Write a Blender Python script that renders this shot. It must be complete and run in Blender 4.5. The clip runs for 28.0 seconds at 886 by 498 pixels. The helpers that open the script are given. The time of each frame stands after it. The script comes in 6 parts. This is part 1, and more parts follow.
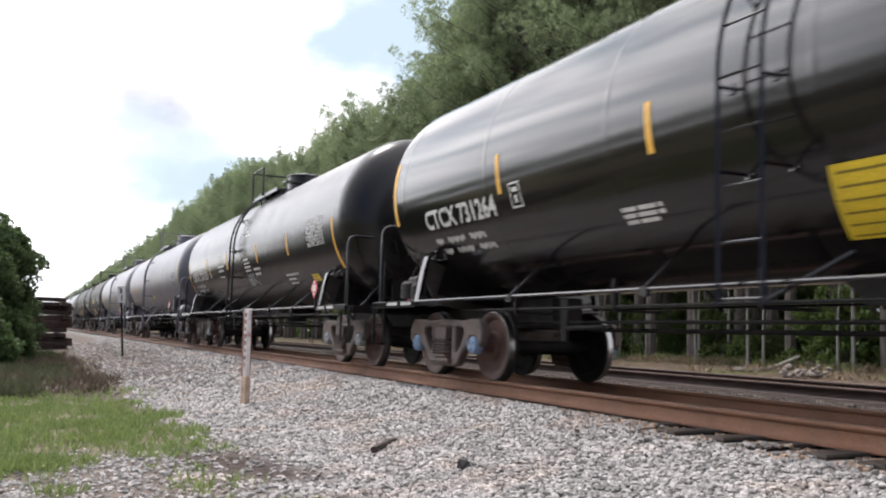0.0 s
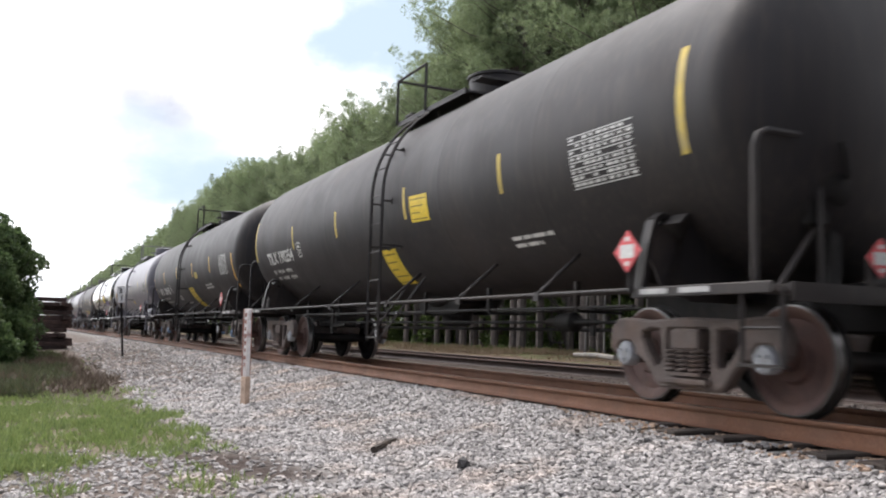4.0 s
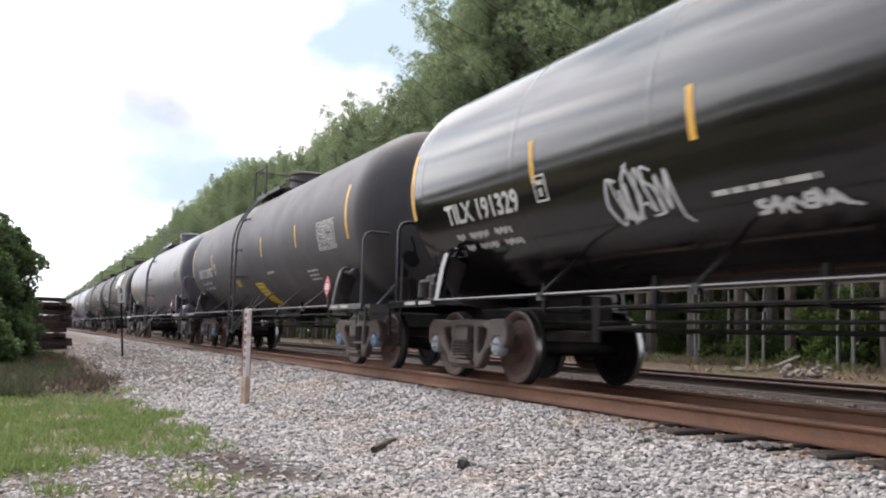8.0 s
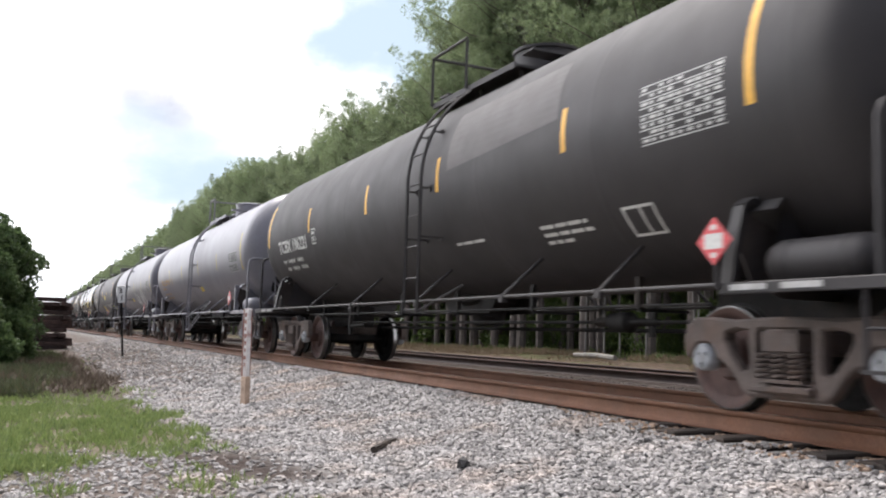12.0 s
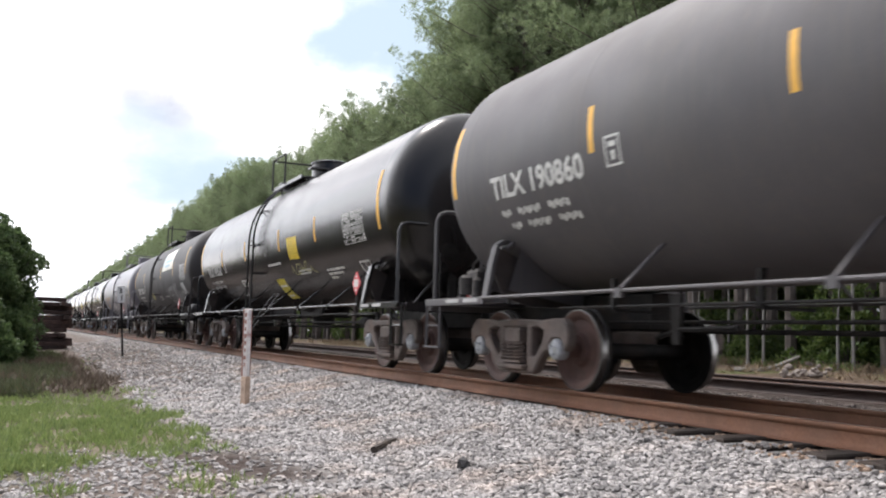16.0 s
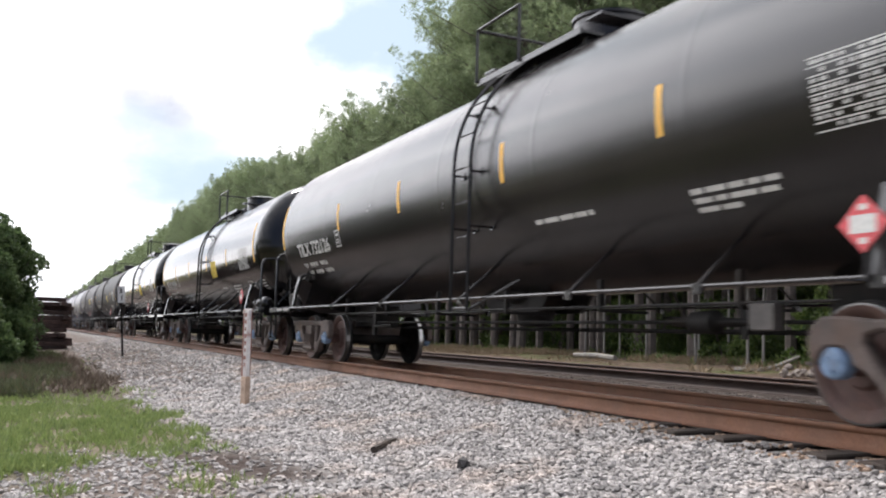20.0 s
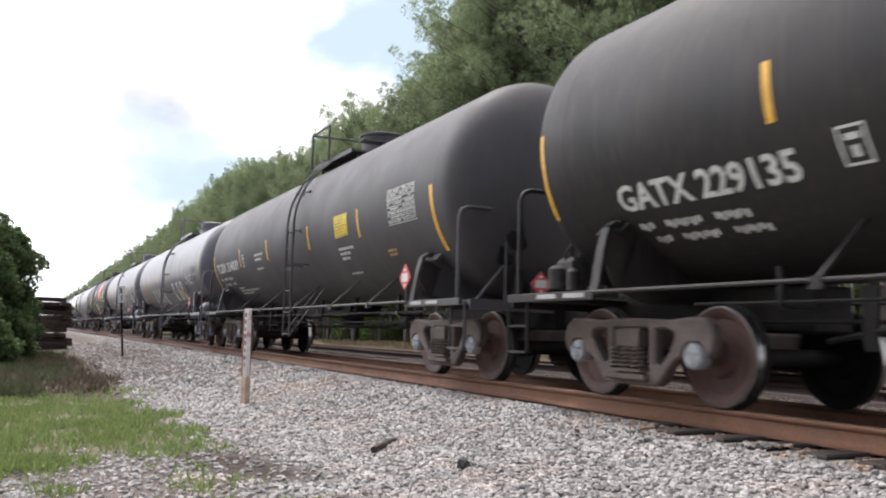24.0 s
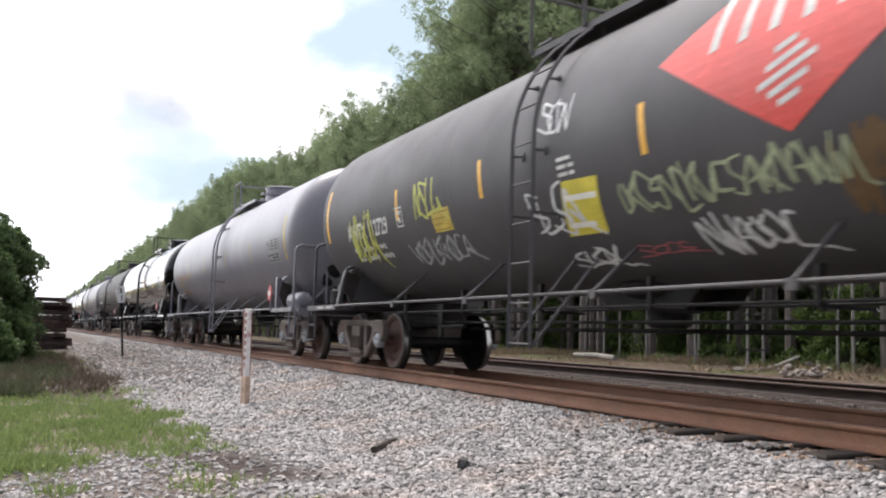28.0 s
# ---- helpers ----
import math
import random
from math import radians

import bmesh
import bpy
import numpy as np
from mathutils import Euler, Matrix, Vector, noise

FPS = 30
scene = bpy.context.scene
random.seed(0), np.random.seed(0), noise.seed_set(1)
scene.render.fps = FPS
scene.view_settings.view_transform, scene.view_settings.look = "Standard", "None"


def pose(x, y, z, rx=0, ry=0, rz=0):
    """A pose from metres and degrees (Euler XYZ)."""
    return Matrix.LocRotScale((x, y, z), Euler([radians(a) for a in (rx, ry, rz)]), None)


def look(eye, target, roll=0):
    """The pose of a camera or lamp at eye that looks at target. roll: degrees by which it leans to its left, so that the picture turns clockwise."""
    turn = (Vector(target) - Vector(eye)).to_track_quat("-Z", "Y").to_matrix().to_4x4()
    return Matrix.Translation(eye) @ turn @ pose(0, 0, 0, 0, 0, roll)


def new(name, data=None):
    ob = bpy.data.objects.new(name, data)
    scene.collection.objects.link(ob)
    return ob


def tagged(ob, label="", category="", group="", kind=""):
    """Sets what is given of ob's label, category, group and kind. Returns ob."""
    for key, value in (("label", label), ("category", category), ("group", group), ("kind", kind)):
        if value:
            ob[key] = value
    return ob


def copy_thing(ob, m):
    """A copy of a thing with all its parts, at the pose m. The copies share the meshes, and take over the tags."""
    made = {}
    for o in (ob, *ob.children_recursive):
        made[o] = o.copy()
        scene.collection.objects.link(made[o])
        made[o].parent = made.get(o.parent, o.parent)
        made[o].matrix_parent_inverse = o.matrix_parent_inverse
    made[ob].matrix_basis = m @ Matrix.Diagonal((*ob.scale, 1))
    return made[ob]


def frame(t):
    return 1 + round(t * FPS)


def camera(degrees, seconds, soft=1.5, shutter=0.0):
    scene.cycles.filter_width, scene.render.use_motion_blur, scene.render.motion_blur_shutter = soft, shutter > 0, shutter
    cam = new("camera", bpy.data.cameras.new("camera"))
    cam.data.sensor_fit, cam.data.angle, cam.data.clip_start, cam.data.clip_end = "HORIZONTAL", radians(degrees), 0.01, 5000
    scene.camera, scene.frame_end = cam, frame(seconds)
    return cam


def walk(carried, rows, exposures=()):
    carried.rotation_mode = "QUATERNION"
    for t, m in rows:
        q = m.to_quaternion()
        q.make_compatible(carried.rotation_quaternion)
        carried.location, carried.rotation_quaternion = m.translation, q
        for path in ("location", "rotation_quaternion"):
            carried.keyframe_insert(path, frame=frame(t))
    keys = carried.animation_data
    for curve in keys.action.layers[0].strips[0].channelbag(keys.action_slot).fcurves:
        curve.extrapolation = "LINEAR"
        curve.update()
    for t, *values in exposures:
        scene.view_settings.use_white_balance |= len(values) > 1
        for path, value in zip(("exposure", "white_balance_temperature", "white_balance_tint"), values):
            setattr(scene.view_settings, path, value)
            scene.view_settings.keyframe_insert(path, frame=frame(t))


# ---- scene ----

# ---------- camera ----------
cam = camera(53.6, 28.0, soft=2.0, shutter=0.13)
EYE, AIM = (0.0, -5.639, 0.58), (-8.989, -1.367, 1.554)
walk(cam, [(0.0, look(EYE, AIM, 1.7)), (28.0, look(EYE, AIM, 1.7))], exposures=((0.0, 0.57, 6470, 14.7), (28.0, 0.57, 6470, 14.7)))

# ---------- world and sun ----------
SUN_ELEV, SUN_AZ = radians(66), radians(192)      # azimuth of the sun, counter-clockwise from +x


def world_sky():
    w = bpy.data.worlds.new("sky")
    scene.world = w
    w.use_nodes = True
    nt = w.node_tree
    nt.nodes.clear()
    out = nt.nodes.new("ShaderNodeOutputWorld")
    bg = nt.nodes.new("ShaderNodeBackground")
    sky = nt.nodes.new("ShaderNodeTexSky")
    sky.sky_type = 'NISHITA'
    sky.sun_disc = False
    sky.sun_elevation = SUN_ELEV
    sky.sun_rotation = math.pi / 2 - SUN_AZ
    sky.dust_density = 2.0
    co = nt.nodes.new("ShaderNodeTexCoord")
    mp = nt.nodes.new("ShaderNodeMapping")
    mp.inputs["Scale"].default_value = (1.0, 1.0, 2.6)
    mp.inputs["Location"].default_value = (0.35, 0.2, 0.1)
    n1 = nt.nodes.new("ShaderNodeTexNoise")
    n1.inputs["Scale"].default_value = 4.2
    n1.inputs["Detail"].default_value = 9
    n1.inputs["Roughness"].default_value = 0.55
    r1 = nt.nodes.new("ShaderNodeValToRGB")
    r1.color_ramp.elements[0].position = 0.16
    r1.color_ramp.elements[1].position = 0.72
    r1.color_ramp.interpolation = 'EASE'
    n2 = nt.nodes.new("ShaderNodeTexNoise")
    n2.inputs["Scale"].default_value = 3.4
    n2.inputs["Detail"].default_value = 6
    r2 = nt.nodes.new("ShaderNodeValToRGB")
    r2.color_ramp.elements[0].position = 0.35
    r2.color_ramp.elements[0].color = (11, 11, 11.4, 1)
    r2.color_ramp.elements[1].position = 0.55
    r2.color_ramp.elements[1].color = (18, 18, 17.8, 1)
    haze = nt.nodes.new("ShaderNodeMix")
    haze.data_type = 'RGBA'
    haze.inputs["Factor"].default_value = 0.93
    haze.inputs["B"].default_value = (5.3, 6.6, 7.5, 1)
    nt.links.new(sky.outputs["Color"], haze.inputs["A"])
    def math_node(op, u, v):
        n = nt.nodes.new("ShaderNodeMath")
        n.operation = op
        for i, q in enumerate((u, v)):
            if isinstance(q, (int, float)):
                n.inputs[i].default_value = q
            else:
                nt.links.new(q, n.inputs[i])
        return n.outputs["Value"]

    wob = nt.nodes.new("ShaderNodeTexNoise")
    wob.inputs["Scale"].default_value = 9.0
    wob.inputs["Detail"].default_value = 6
    nt.links.new(co.outputs["Generated"], wob.inputs["Vector"])
    centred = nt.nodes.new("ShaderNodeVectorMath")
    centred.operation = 'SUBTRACT'
    nt.links.new(wob.outputs["Color"], centred.inputs[0])
    centred.inputs[1].default_value = (0.5, 0.5, 0.5)
    uneven = nt.nodes.new("ShaderNodeVectorMath")
    uneven.operation = 'MULTIPLY_ADD'
    nt.links.new(centred.outputs["Vector"], uneven.inputs[0])
    uneven.inputs[1].default_value = (0.2, 0.2, 0.14)
    nt.links.new(co.outputs["Generated"], uneven.inputs[2])

    def region(way, wide):
        """1 towards one direction of the sky, 0 outside it."""
        d = nt.nodes.new("ShaderNodeVectorMath")
        d.operation = 'DISTANCE'
        nt.links.new(uneven.outputs["Vector"], d.inputs[0])
        d.inputs[1].default_value = way
        r = nt.nodes.new("ShaderNodeMapRange")
        r.interpolation_type = 'SMOOTHSTEP'
        r.inputs["From Min"].default_value, r.inputs["From Max"].default_value = wide, 0.0
        nt.links.new(d.outputs["Value"], r.inputs["Value"])
        return r.outputs["Result"]

    def mix_node(f, u, v):
        n = nt.nodes.new("ShaderNodeMix")
        n.data_type = 'RGBA'
        nt.links.new(f, n.inputs["Factor"])
        nt.links.new(u, n.inputs["A"])
        if isinstance(v, tuple):
            n.inputs["B"].default_value = v
        else:
            nt.links.new(v, n.inputs["B"])
        return n.outputs["Result"]

    nt.links.new(co.outputs["Generated"], mp.inputs["Vector"])
    nt.links.new(mp.outputs["Vector"], n1.inputs["Vector"])
    nt.links.new(mp.outputs["Vector"], n2.inputs["Vector"])
    # a bank of cumulus over the line, open blue beside the pines and low over the horizon
    cover = math_node('ADD', n1.outputs["Fac"], math_node('MULTIPLY', region((-0.96, 0.16, 0.24), 0.45), 0.16))
    for way, wide, deep in (((-0.855, 0.39, 0.335), 0.17, 0.72), ((-0.80, 0.46, 0.38), 0.22, 0.3), ((-0.905, 0.275, 0.325), 0.08, 0.2), ((-0.965, 0.19, 0.175), 0.16, 0.28), ((-0.98, 0.1, 0.165), 0.14, 0.14), ((-0.99, 0.11, 0.07), 0.2, 0.2)):
        cover = math_node('SUBTRACT', cover, math_node('MULTIPLY', region(way, wide), deep))
    nt.links.new(cover, r1.inputs["Fac"])
    nt.links.new(n2.outputs["Fac"], r2.inputs["Fac"])
    bellies = math_node('ADD', math_node('MULTIPLY', region((-0.966, 0.118, 0.234), 0.13), 1.15), math_node('MULTIPLY', region((-0.922, 0.298, 0.247), 0.08), 0.4))
    bellies = math_node('MULTIPLY', bellies, math_node('MULTIPLY', n2.outputs["Fac"], 1.75))
    bellies.node.use_clamp = True
    cloud = mix_node(bellies, r2.outputs["Color"], (5.3, 5.3, 5.75, 1))
    sky_colour = mix_node(r1.outputs["Color"], haze.outputs["Result"], cloud)
    # thin cloud round the sun glows
    glow = nt.nodes.new("ShaderNodeVectorMath")
    glow.operation = 'SCALE'
    nt.links.new(sky_colour, glow.inputs[0])
    nt.links.new(math_node('ADD', 1.0, math_node('MULTIPLY', region((-0.68, -0.5, 0.54), 0.85), 2.0)), glow.inputs["Scale"])
    sky_colour = glow.outputs["Vector"]
    # the half of the sky away from the sun has cleared to blue
    sky_colour = mix_node(region((0.72, -0.6, 0.25), 1.45), sky_colour, (1.4, 2.0, 3.2, 1))
    nt.links.new(sky_colour, bg.inputs["Color"])
    bg.inputs["Strength"].default_value = 0.093
    nt.links.new(bg.outputs["Background"], out.inputs["Surface"])


world_sky()
sun_data = bpy.data.lights.new("sun", 'SUN')
sun_data.energy = 2.5
sun_data.angle = radians(11)
sun_data.color = (1.0, 0.95, 0.88)
sun = new("sun", sun_data)
sun_dir = Vector((math.cos(SUN_ELEV) * math.cos(SUN_AZ), math.cos(SUN_ELEV) * math.sin(SUN_AZ), math.sin(SUN_ELEV)))
sun.matrix_world = look(sun_dir * 60, (0, 0, 0))


# ---------- materials ----------
def mat(name, col, rough=0.6, metal=0.0, var=0.25, scale=3.0, fine=40.0, grain=0.5, bump=0.0, bump_scale=60.0, streak=0.0,
        col2=None, stain=None, stain_amt=0.0, spec=0.5, per_object=0.0, per_island=0.0):
    """A surface with a coarse and a fine variation of colour, stains, streaks and relief, in metres."""
    m = bpy.data.materials.new(name)
    m.use_nodes = True
    nt = m.node_tree
    b = nt.nodes["Principled BSDF"]
    b.inputs["Roughness"].default_value = rough
    b.inputs["Metallic"].default_value = metal
    b.inputs["Specular IOR Level"].default_value = spec
    co = nt.nodes.new("ShaderNodeTexCoord")
    N = lambda k: nt.nodes.new(k)

    def noise_tex(sc, detail=5, vec=None):
        n = N("ShaderNodeTexNoise")
        n.inputs["Scale"].default_value = sc
        n.inputs["Detail"].default_value = detail
        nt.links.new(vec or co.outputs["Object"], n.inputs["Vector"])
        return n.outputs["Fac"]

    def mixc(fac, a, bcol, blend='MIX'):
        x = N("ShaderNodeMix")
        x.data_type, x.blend_type = 'RGBA', blend
        for sock, val in (("Factor", fac), ("A", a), ("B", bcol)):
            if hasattr(val, "links"):
                nt.links.new(val, x.inputs[sock])
            elif sock == "Factor":
                x.inputs[sock].default_value = val
            else:
                x.inputs[sock].default_value = (*val[:3], 1)
        return x.outputs["Result"]

    def ramp(fac, lo, hi):
        r = N("ShaderNodeMapRange")
        r.inputs["From Min"].default_value, r.inputs["From Max"].default_value = lo, hi
        nt.links.new(fac, r.inputs["Value"])
        return r.outputs["Result"]

    dark = tuple(c * (1 - var) for c in col)
    light = col2 or tuple(min(1, c * (1 + var)) for c in col)
    c = mixc(ramp(noise_tex(scale), 0.3, 0.7), dark, light)
    c = mixc(ramp(noise_tex(fine, 3), 0.35, 0.65), c, mixc(grain, c, tuple(x * 0.6 for x in col)))
    if streak:
        mp = N("ShaderNodeMapping")
        mp.inputs["Scale"].default_value = (9, 9, 0.35)
        nt.links.new(co.outputs["Object"], mp.inputs["Vector"])
        s = ramp(noise_tex(1.6, 6, mp.outputs["Vector"]), 0.5, 0.75)
        k = N("ShaderNodeMath")
        k.operation = 'MULTIPLY'
        k.inputs[1].default_value = streak
        nt.links.new(s, k.inputs[0])
        c = mixc(k.outputs[0], c, stain or (0.2, 0.17, 0.14))
    if stain_amt:
        s = ramp(noise_tex(scale * 0.6, 8), 0.52, 0.72)
        k = N("ShaderNodeMath")
        k.operation = 'MULTIPLY'
        k.inputs[1].default_value = stain_amt
        nt.links.new(s, k.inputs[0])
        c = mixc(k.outputs[0], c, stain or (0.2, 0.17, 0.14))
    for amount, source in ((per_object, "ShaderNodeObjectInfo"), (per_island, "ShaderNodeNewGeometry")):
        if amount:
            o = N(source)
            h = N("ShaderNodeHueSaturation")
            nt.links.new(c, h.inputs["Color"])
            r = N("ShaderNodeMapRange")
            r.inputs["To Min"].default_value, r.inputs["To Max"].default_value = 1 - amount, 1 + amount
            nt.links.new(o.outputs["Random" if source.endswith("Info") else "Random Per Island"], r.inputs["Value"])
            nt.links.new(r.outputs["Result"], h.inputs["Value"])
            c = h.outputs["Color"]
    nt.links.new(c, b.inputs["Base Color"])
    rr = N("ShaderNodeMapRange")
    rr.inputs["To Min"].default_value, rr.inputs["To Max"].default_value = max(0.03, rough * 0.8), min(1, rough * 1.25)
    nt.links.new(noise_tex(scale * 2.5), rr.inputs["Value"])
    nt.links.new(rr.outputs["Result"], b.inputs["Roughness"])
    if bump:
        bp = N("ShaderNodeBump")
        bp.inputs["Strength"].default_value = bump
        bp.inputs["Distance"].default_value = 0.02
        nt.links.new(noise_tex(bump_scale, 4), bp.inputs["Height"])
        nt.links.new(bp.outputs["Normal"], b.inputs["Normal"])
    return m


def leaf_mat(name, col, col2, trans=0.35):
    m = bpy.data.materials.new(name)
    m.use_nodes = True
    nt = m.node_tree
    b = nt.nodes["Principled BSDF"]
    out = nt.nodes["Material Output"]
    g = nt.nodes.new("ShaderNodeNewGeometry")
    o = nt.nodes.new("ShaderNodeObjectInfo")
    x = nt.nodes.new("ShaderNodeMix")
    x.data_type = 'RGBA'
    x.inputs["A"].default_value, x.inputs["B"].default_value = (*col, 1), (*col2, 1)
    nt.links.new(g.outputs["Random Per Island"], x.inputs["Factor"])
    h = nt.nodes.new("ShaderNodeHueSaturation")
    r = nt.nodes.new("ShaderNodeMapRange")
    r.inputs["To Min"].default_value, r.inputs["To Max"].default_value = 0.72, 1.25
    nt.links.new(o.outputs["Random"], r.inputs["Value"])
    nt.links.new(r.outputs["Result"], h.inputs["Value"])
    nt.links.new(x.outputs["Result"], h.inputs["Color"])
    nt.links.new(h.outputs["Color"], b.inputs["Base Color"])
    b.inputs["Roughness"].default_value = 0.55
    t = nt.nodes.new("ShaderNodeBsdfTranslucent")
    nt.links.new(h.outputs["Color"], t.inputs["Color"])
    ms = nt.nodes.new("ShaderNodeMixShader")
    ms.inputs["Fac"].default_value = trans
    nt.links.new(b.outputs["BSDF"], ms.inputs[1])
    nt.links.new(t.outputs["BSDF"], ms.inputs[2])
    nt.links.new(ms.outputs["Shader"], out.inputs["Surface"])
    return m


GLOSS_BLACK = mat("gloss_black_paint", (0.008, 0.0068, 0.0078), 0.13, spec=0.5, var=0.3, scale=0.7, stain=(0.022, 0.02, 0.018), stain_amt=0.25, streak=0.12, bump=0.03, bump_scale=0.7, grain=0.15)
SATIN_BLACK = mat("satin_black_paint", (0.012, 0.0102, 0.0108), 0.24, spec=0.45, var=0.3, scale=0.7, stain=(0.028, 0.024, 0.021), stain_amt=0.35, streak=0.25, bump=0.03, bump_scale=0.7, grain=0.15)
MATTE_BLACK = mat("dull_black_paint", (0.03, 0.026, 0.027), 0.6, var=0.25, scale=0.8, stain=(0.035, 0.03, 0.027), stain_amt=0.5, streak=0.35, spec=0.4, grain=0.15)
BROWN_BLACK = mat("dusty_black_paint", (0.018, 0.0155, 0.016), 0.56, var=0.25, scale=0.6, stain=(0.06, 0.045, 0.036), stain_amt=0.42, streak=0.4, spec=0.3, grain=0.15)
DARK_GREY = mat("dark_grey_paint", (0.07, 0.064, 0.068), 0.6, var=0.2, scale=0.7, stain=(0.1, 0.085, 0.07), stain_amt=0.4, streak=0.3, grain=0.15)
SLATE = mat("worn_slate_paint", (0.062, 0.057, 0.061), 0.6, var=0.22, scale=0.7, stain=(0.085, 0.075, 0.066), stain_amt=0.4, streak=0.3, spec=0.4, grain=0.15)
GREY = mat("grey_paint", (0.135, 0.129, 0.148), 0.4, var=0.1, scale=0.6, fine=14, stain=(0.12, 0.108, 0.1), stain_amt=0.35, streak=0.16, grain=0.15)
PALE_GREY = mat("pale_grey_paint", (0.19, 0.183, 0.208), 0.4, var=0.1, scale=0.6, fine=14, stain=(0.16, 0.145, 0.13), stain_amt=0.35, streak=0.16, grain=0.15)
UNDER = mat("grimy_underframe_steel", (0.013, 0.0115, 0.011), 0.7, spec=0.2, var=0.35, scale=4, stain=(0.04, 0.028, 0.02), stain_amt=0.5)
TRUCK = mat("dusty_cast_steel", (0.105, 0.08, 0.07), 0.75, var=0.3, scale=5, stain=(0.13, 0.075, 0.05), stain_amt=0.5, bump=0.15, bump_scale=90)
WHEEL = mat("rusty_wheel_steel", (0.085, 0.043, 0.035), 0.7, var=0.3, scale=5, stain=(0.13, 0.065, 0.04), stain_amt=0.5)
TREAD = mat("polished_tread_steel", (0.42, 0.41, 0.4), 0.32, metal=1.0, var=0.1)
TREAD_DULL = mat("dull_tread_steel", (0.13, 0.125, 0.12), 0.5, metal=0.7, var=0.2)
RESERVOIR = mat("dusty_reservoir_paint", (0.085, 0.075, 0.07), 0.7, var=0.25, scale=3, stain=(0.14, 0.12, 0.105), stain_amt=0.5)
CAP = mat("pale_bearing_cap", (0.3, 0.31, 0.33), 0.5, var=0.3, scale=20, stain=(0.1, 0.08, 0.06), stain_amt=0.5)
CAP_BLUE = mat("blue_bearing_cap", (0.17, 0.26, 0.4), 0.5, var=0.3, scale=20, stain=(0.1, 0.08, 0.06), stain_amt=0.5)
RAIL = mat("rusty_rail_steel", (0.18, 0.08, 0.042), 0.75, var=0.2, scale=2.5, stain=(0.1, 0.06, 0.04), stain_amt=0.5, bump=0.1)
# rails of the second track: rail steel with the train's shade in its colour
SHADED_RAIL = mat("dark_shaded_rail_steel", (0.045, 0.026, 0.021), 0.7, var=0.3, scale=2.5, stain=(0.07, 0.045, 0.035), stain_amt=0.5)
RAIL_TOP = mat("worn_rail_head", (0.3, 0.24, 0.2), 0.4, metal=0.6, var=0.2)
TIE = mat("weathered_sleeper_wood", (0.045, 0.033, 0.026), 0.9, var=0.4, scale=6, stain=(0.12, 0.07, 0.04), stain_amt=0.5, bump=0.4, bump_scale=30, per_object=0.3)
PLATE = mat("rusty_tie_plate", (0.13, 0.06, 0.035), 0.8, var=0.3, scale=15)
DARK_STONE = mat("dark_ballast_stone", (0.095, 0.074, 0.065), 0.9, var=0.25, scale=3.0, fine=60, bump=0.3, bump_scale=120, per_island=0.4)
RUSTY_STONE = mat("rust_stained_stone", (0.29, 0.2, 0.14), 0.9, var=0.3, scale=6.0, fine=60, bump=0.3, bump_scale=120, per_island=0.35)
STONE = mat("grey_ballast_stone", (0.325, 0.306, 0.294), 0.85, var=0.22, scale=2.0, fine=60, bump=0.3, bump_scale=120, per_island=0.48, stain=(0.40, 0.28, 0.2), stain_amt=0.45)
WHITE = mat("white_lettering", (0.62, 0.61, 0.58), 0.6, var=0.15, scale=6, stain=(0.3, 0.28, 0.26), stain_amt=0.4)
YELLOW = mat("yellow_reflective_strip", (0.80, 0.42, 0.04), 0.5, var=0.15, scale=5)
FADED_YELLOW = mat("faded_yellow_strip", (0.55, 0.4, 0.07), 0.6, var=0.25, scale=5, stain=(0.25, 0.22, 0.16), stain_amt=0.6)
ORANGE = mat("faded_orange_lettering", (0.48, 0.28, 0.1), 0.6, var=0.2, scale=5, stain=(0.25, 0.22, 0.18), stain_amt=0.5)
STICKER = mat("yellow_sticker", (0.78, 0.56, 0.03), 0.5, var=0.12, scale=4)
GRIMY = mat("grimy_valve_castings", (0.05, 0.044, 0.041), 0.75, var=0.4, scale=8, stain=(0.1, 0.085, 0.075), stain_amt=0.5)
DUSTY_WEB = mat("brown_dusty_web_steel", (0.045, 0.034, 0.03), 0.8, var=0.3, scale=3, stain=(0.075, 0.055, 0.045), stain_amt=0.5)
PANEL_PALE = mat("dirty_white_print", (0.42, 0.41, 0.4), 0.6, var=0.2, scale=6, stain=(0.2, 0.18, 0.16), stain_amt=0.5)
RED = mat("red_placard", (0.62, 0.07, 0.08), 0.45, var=0.1, scale=6)


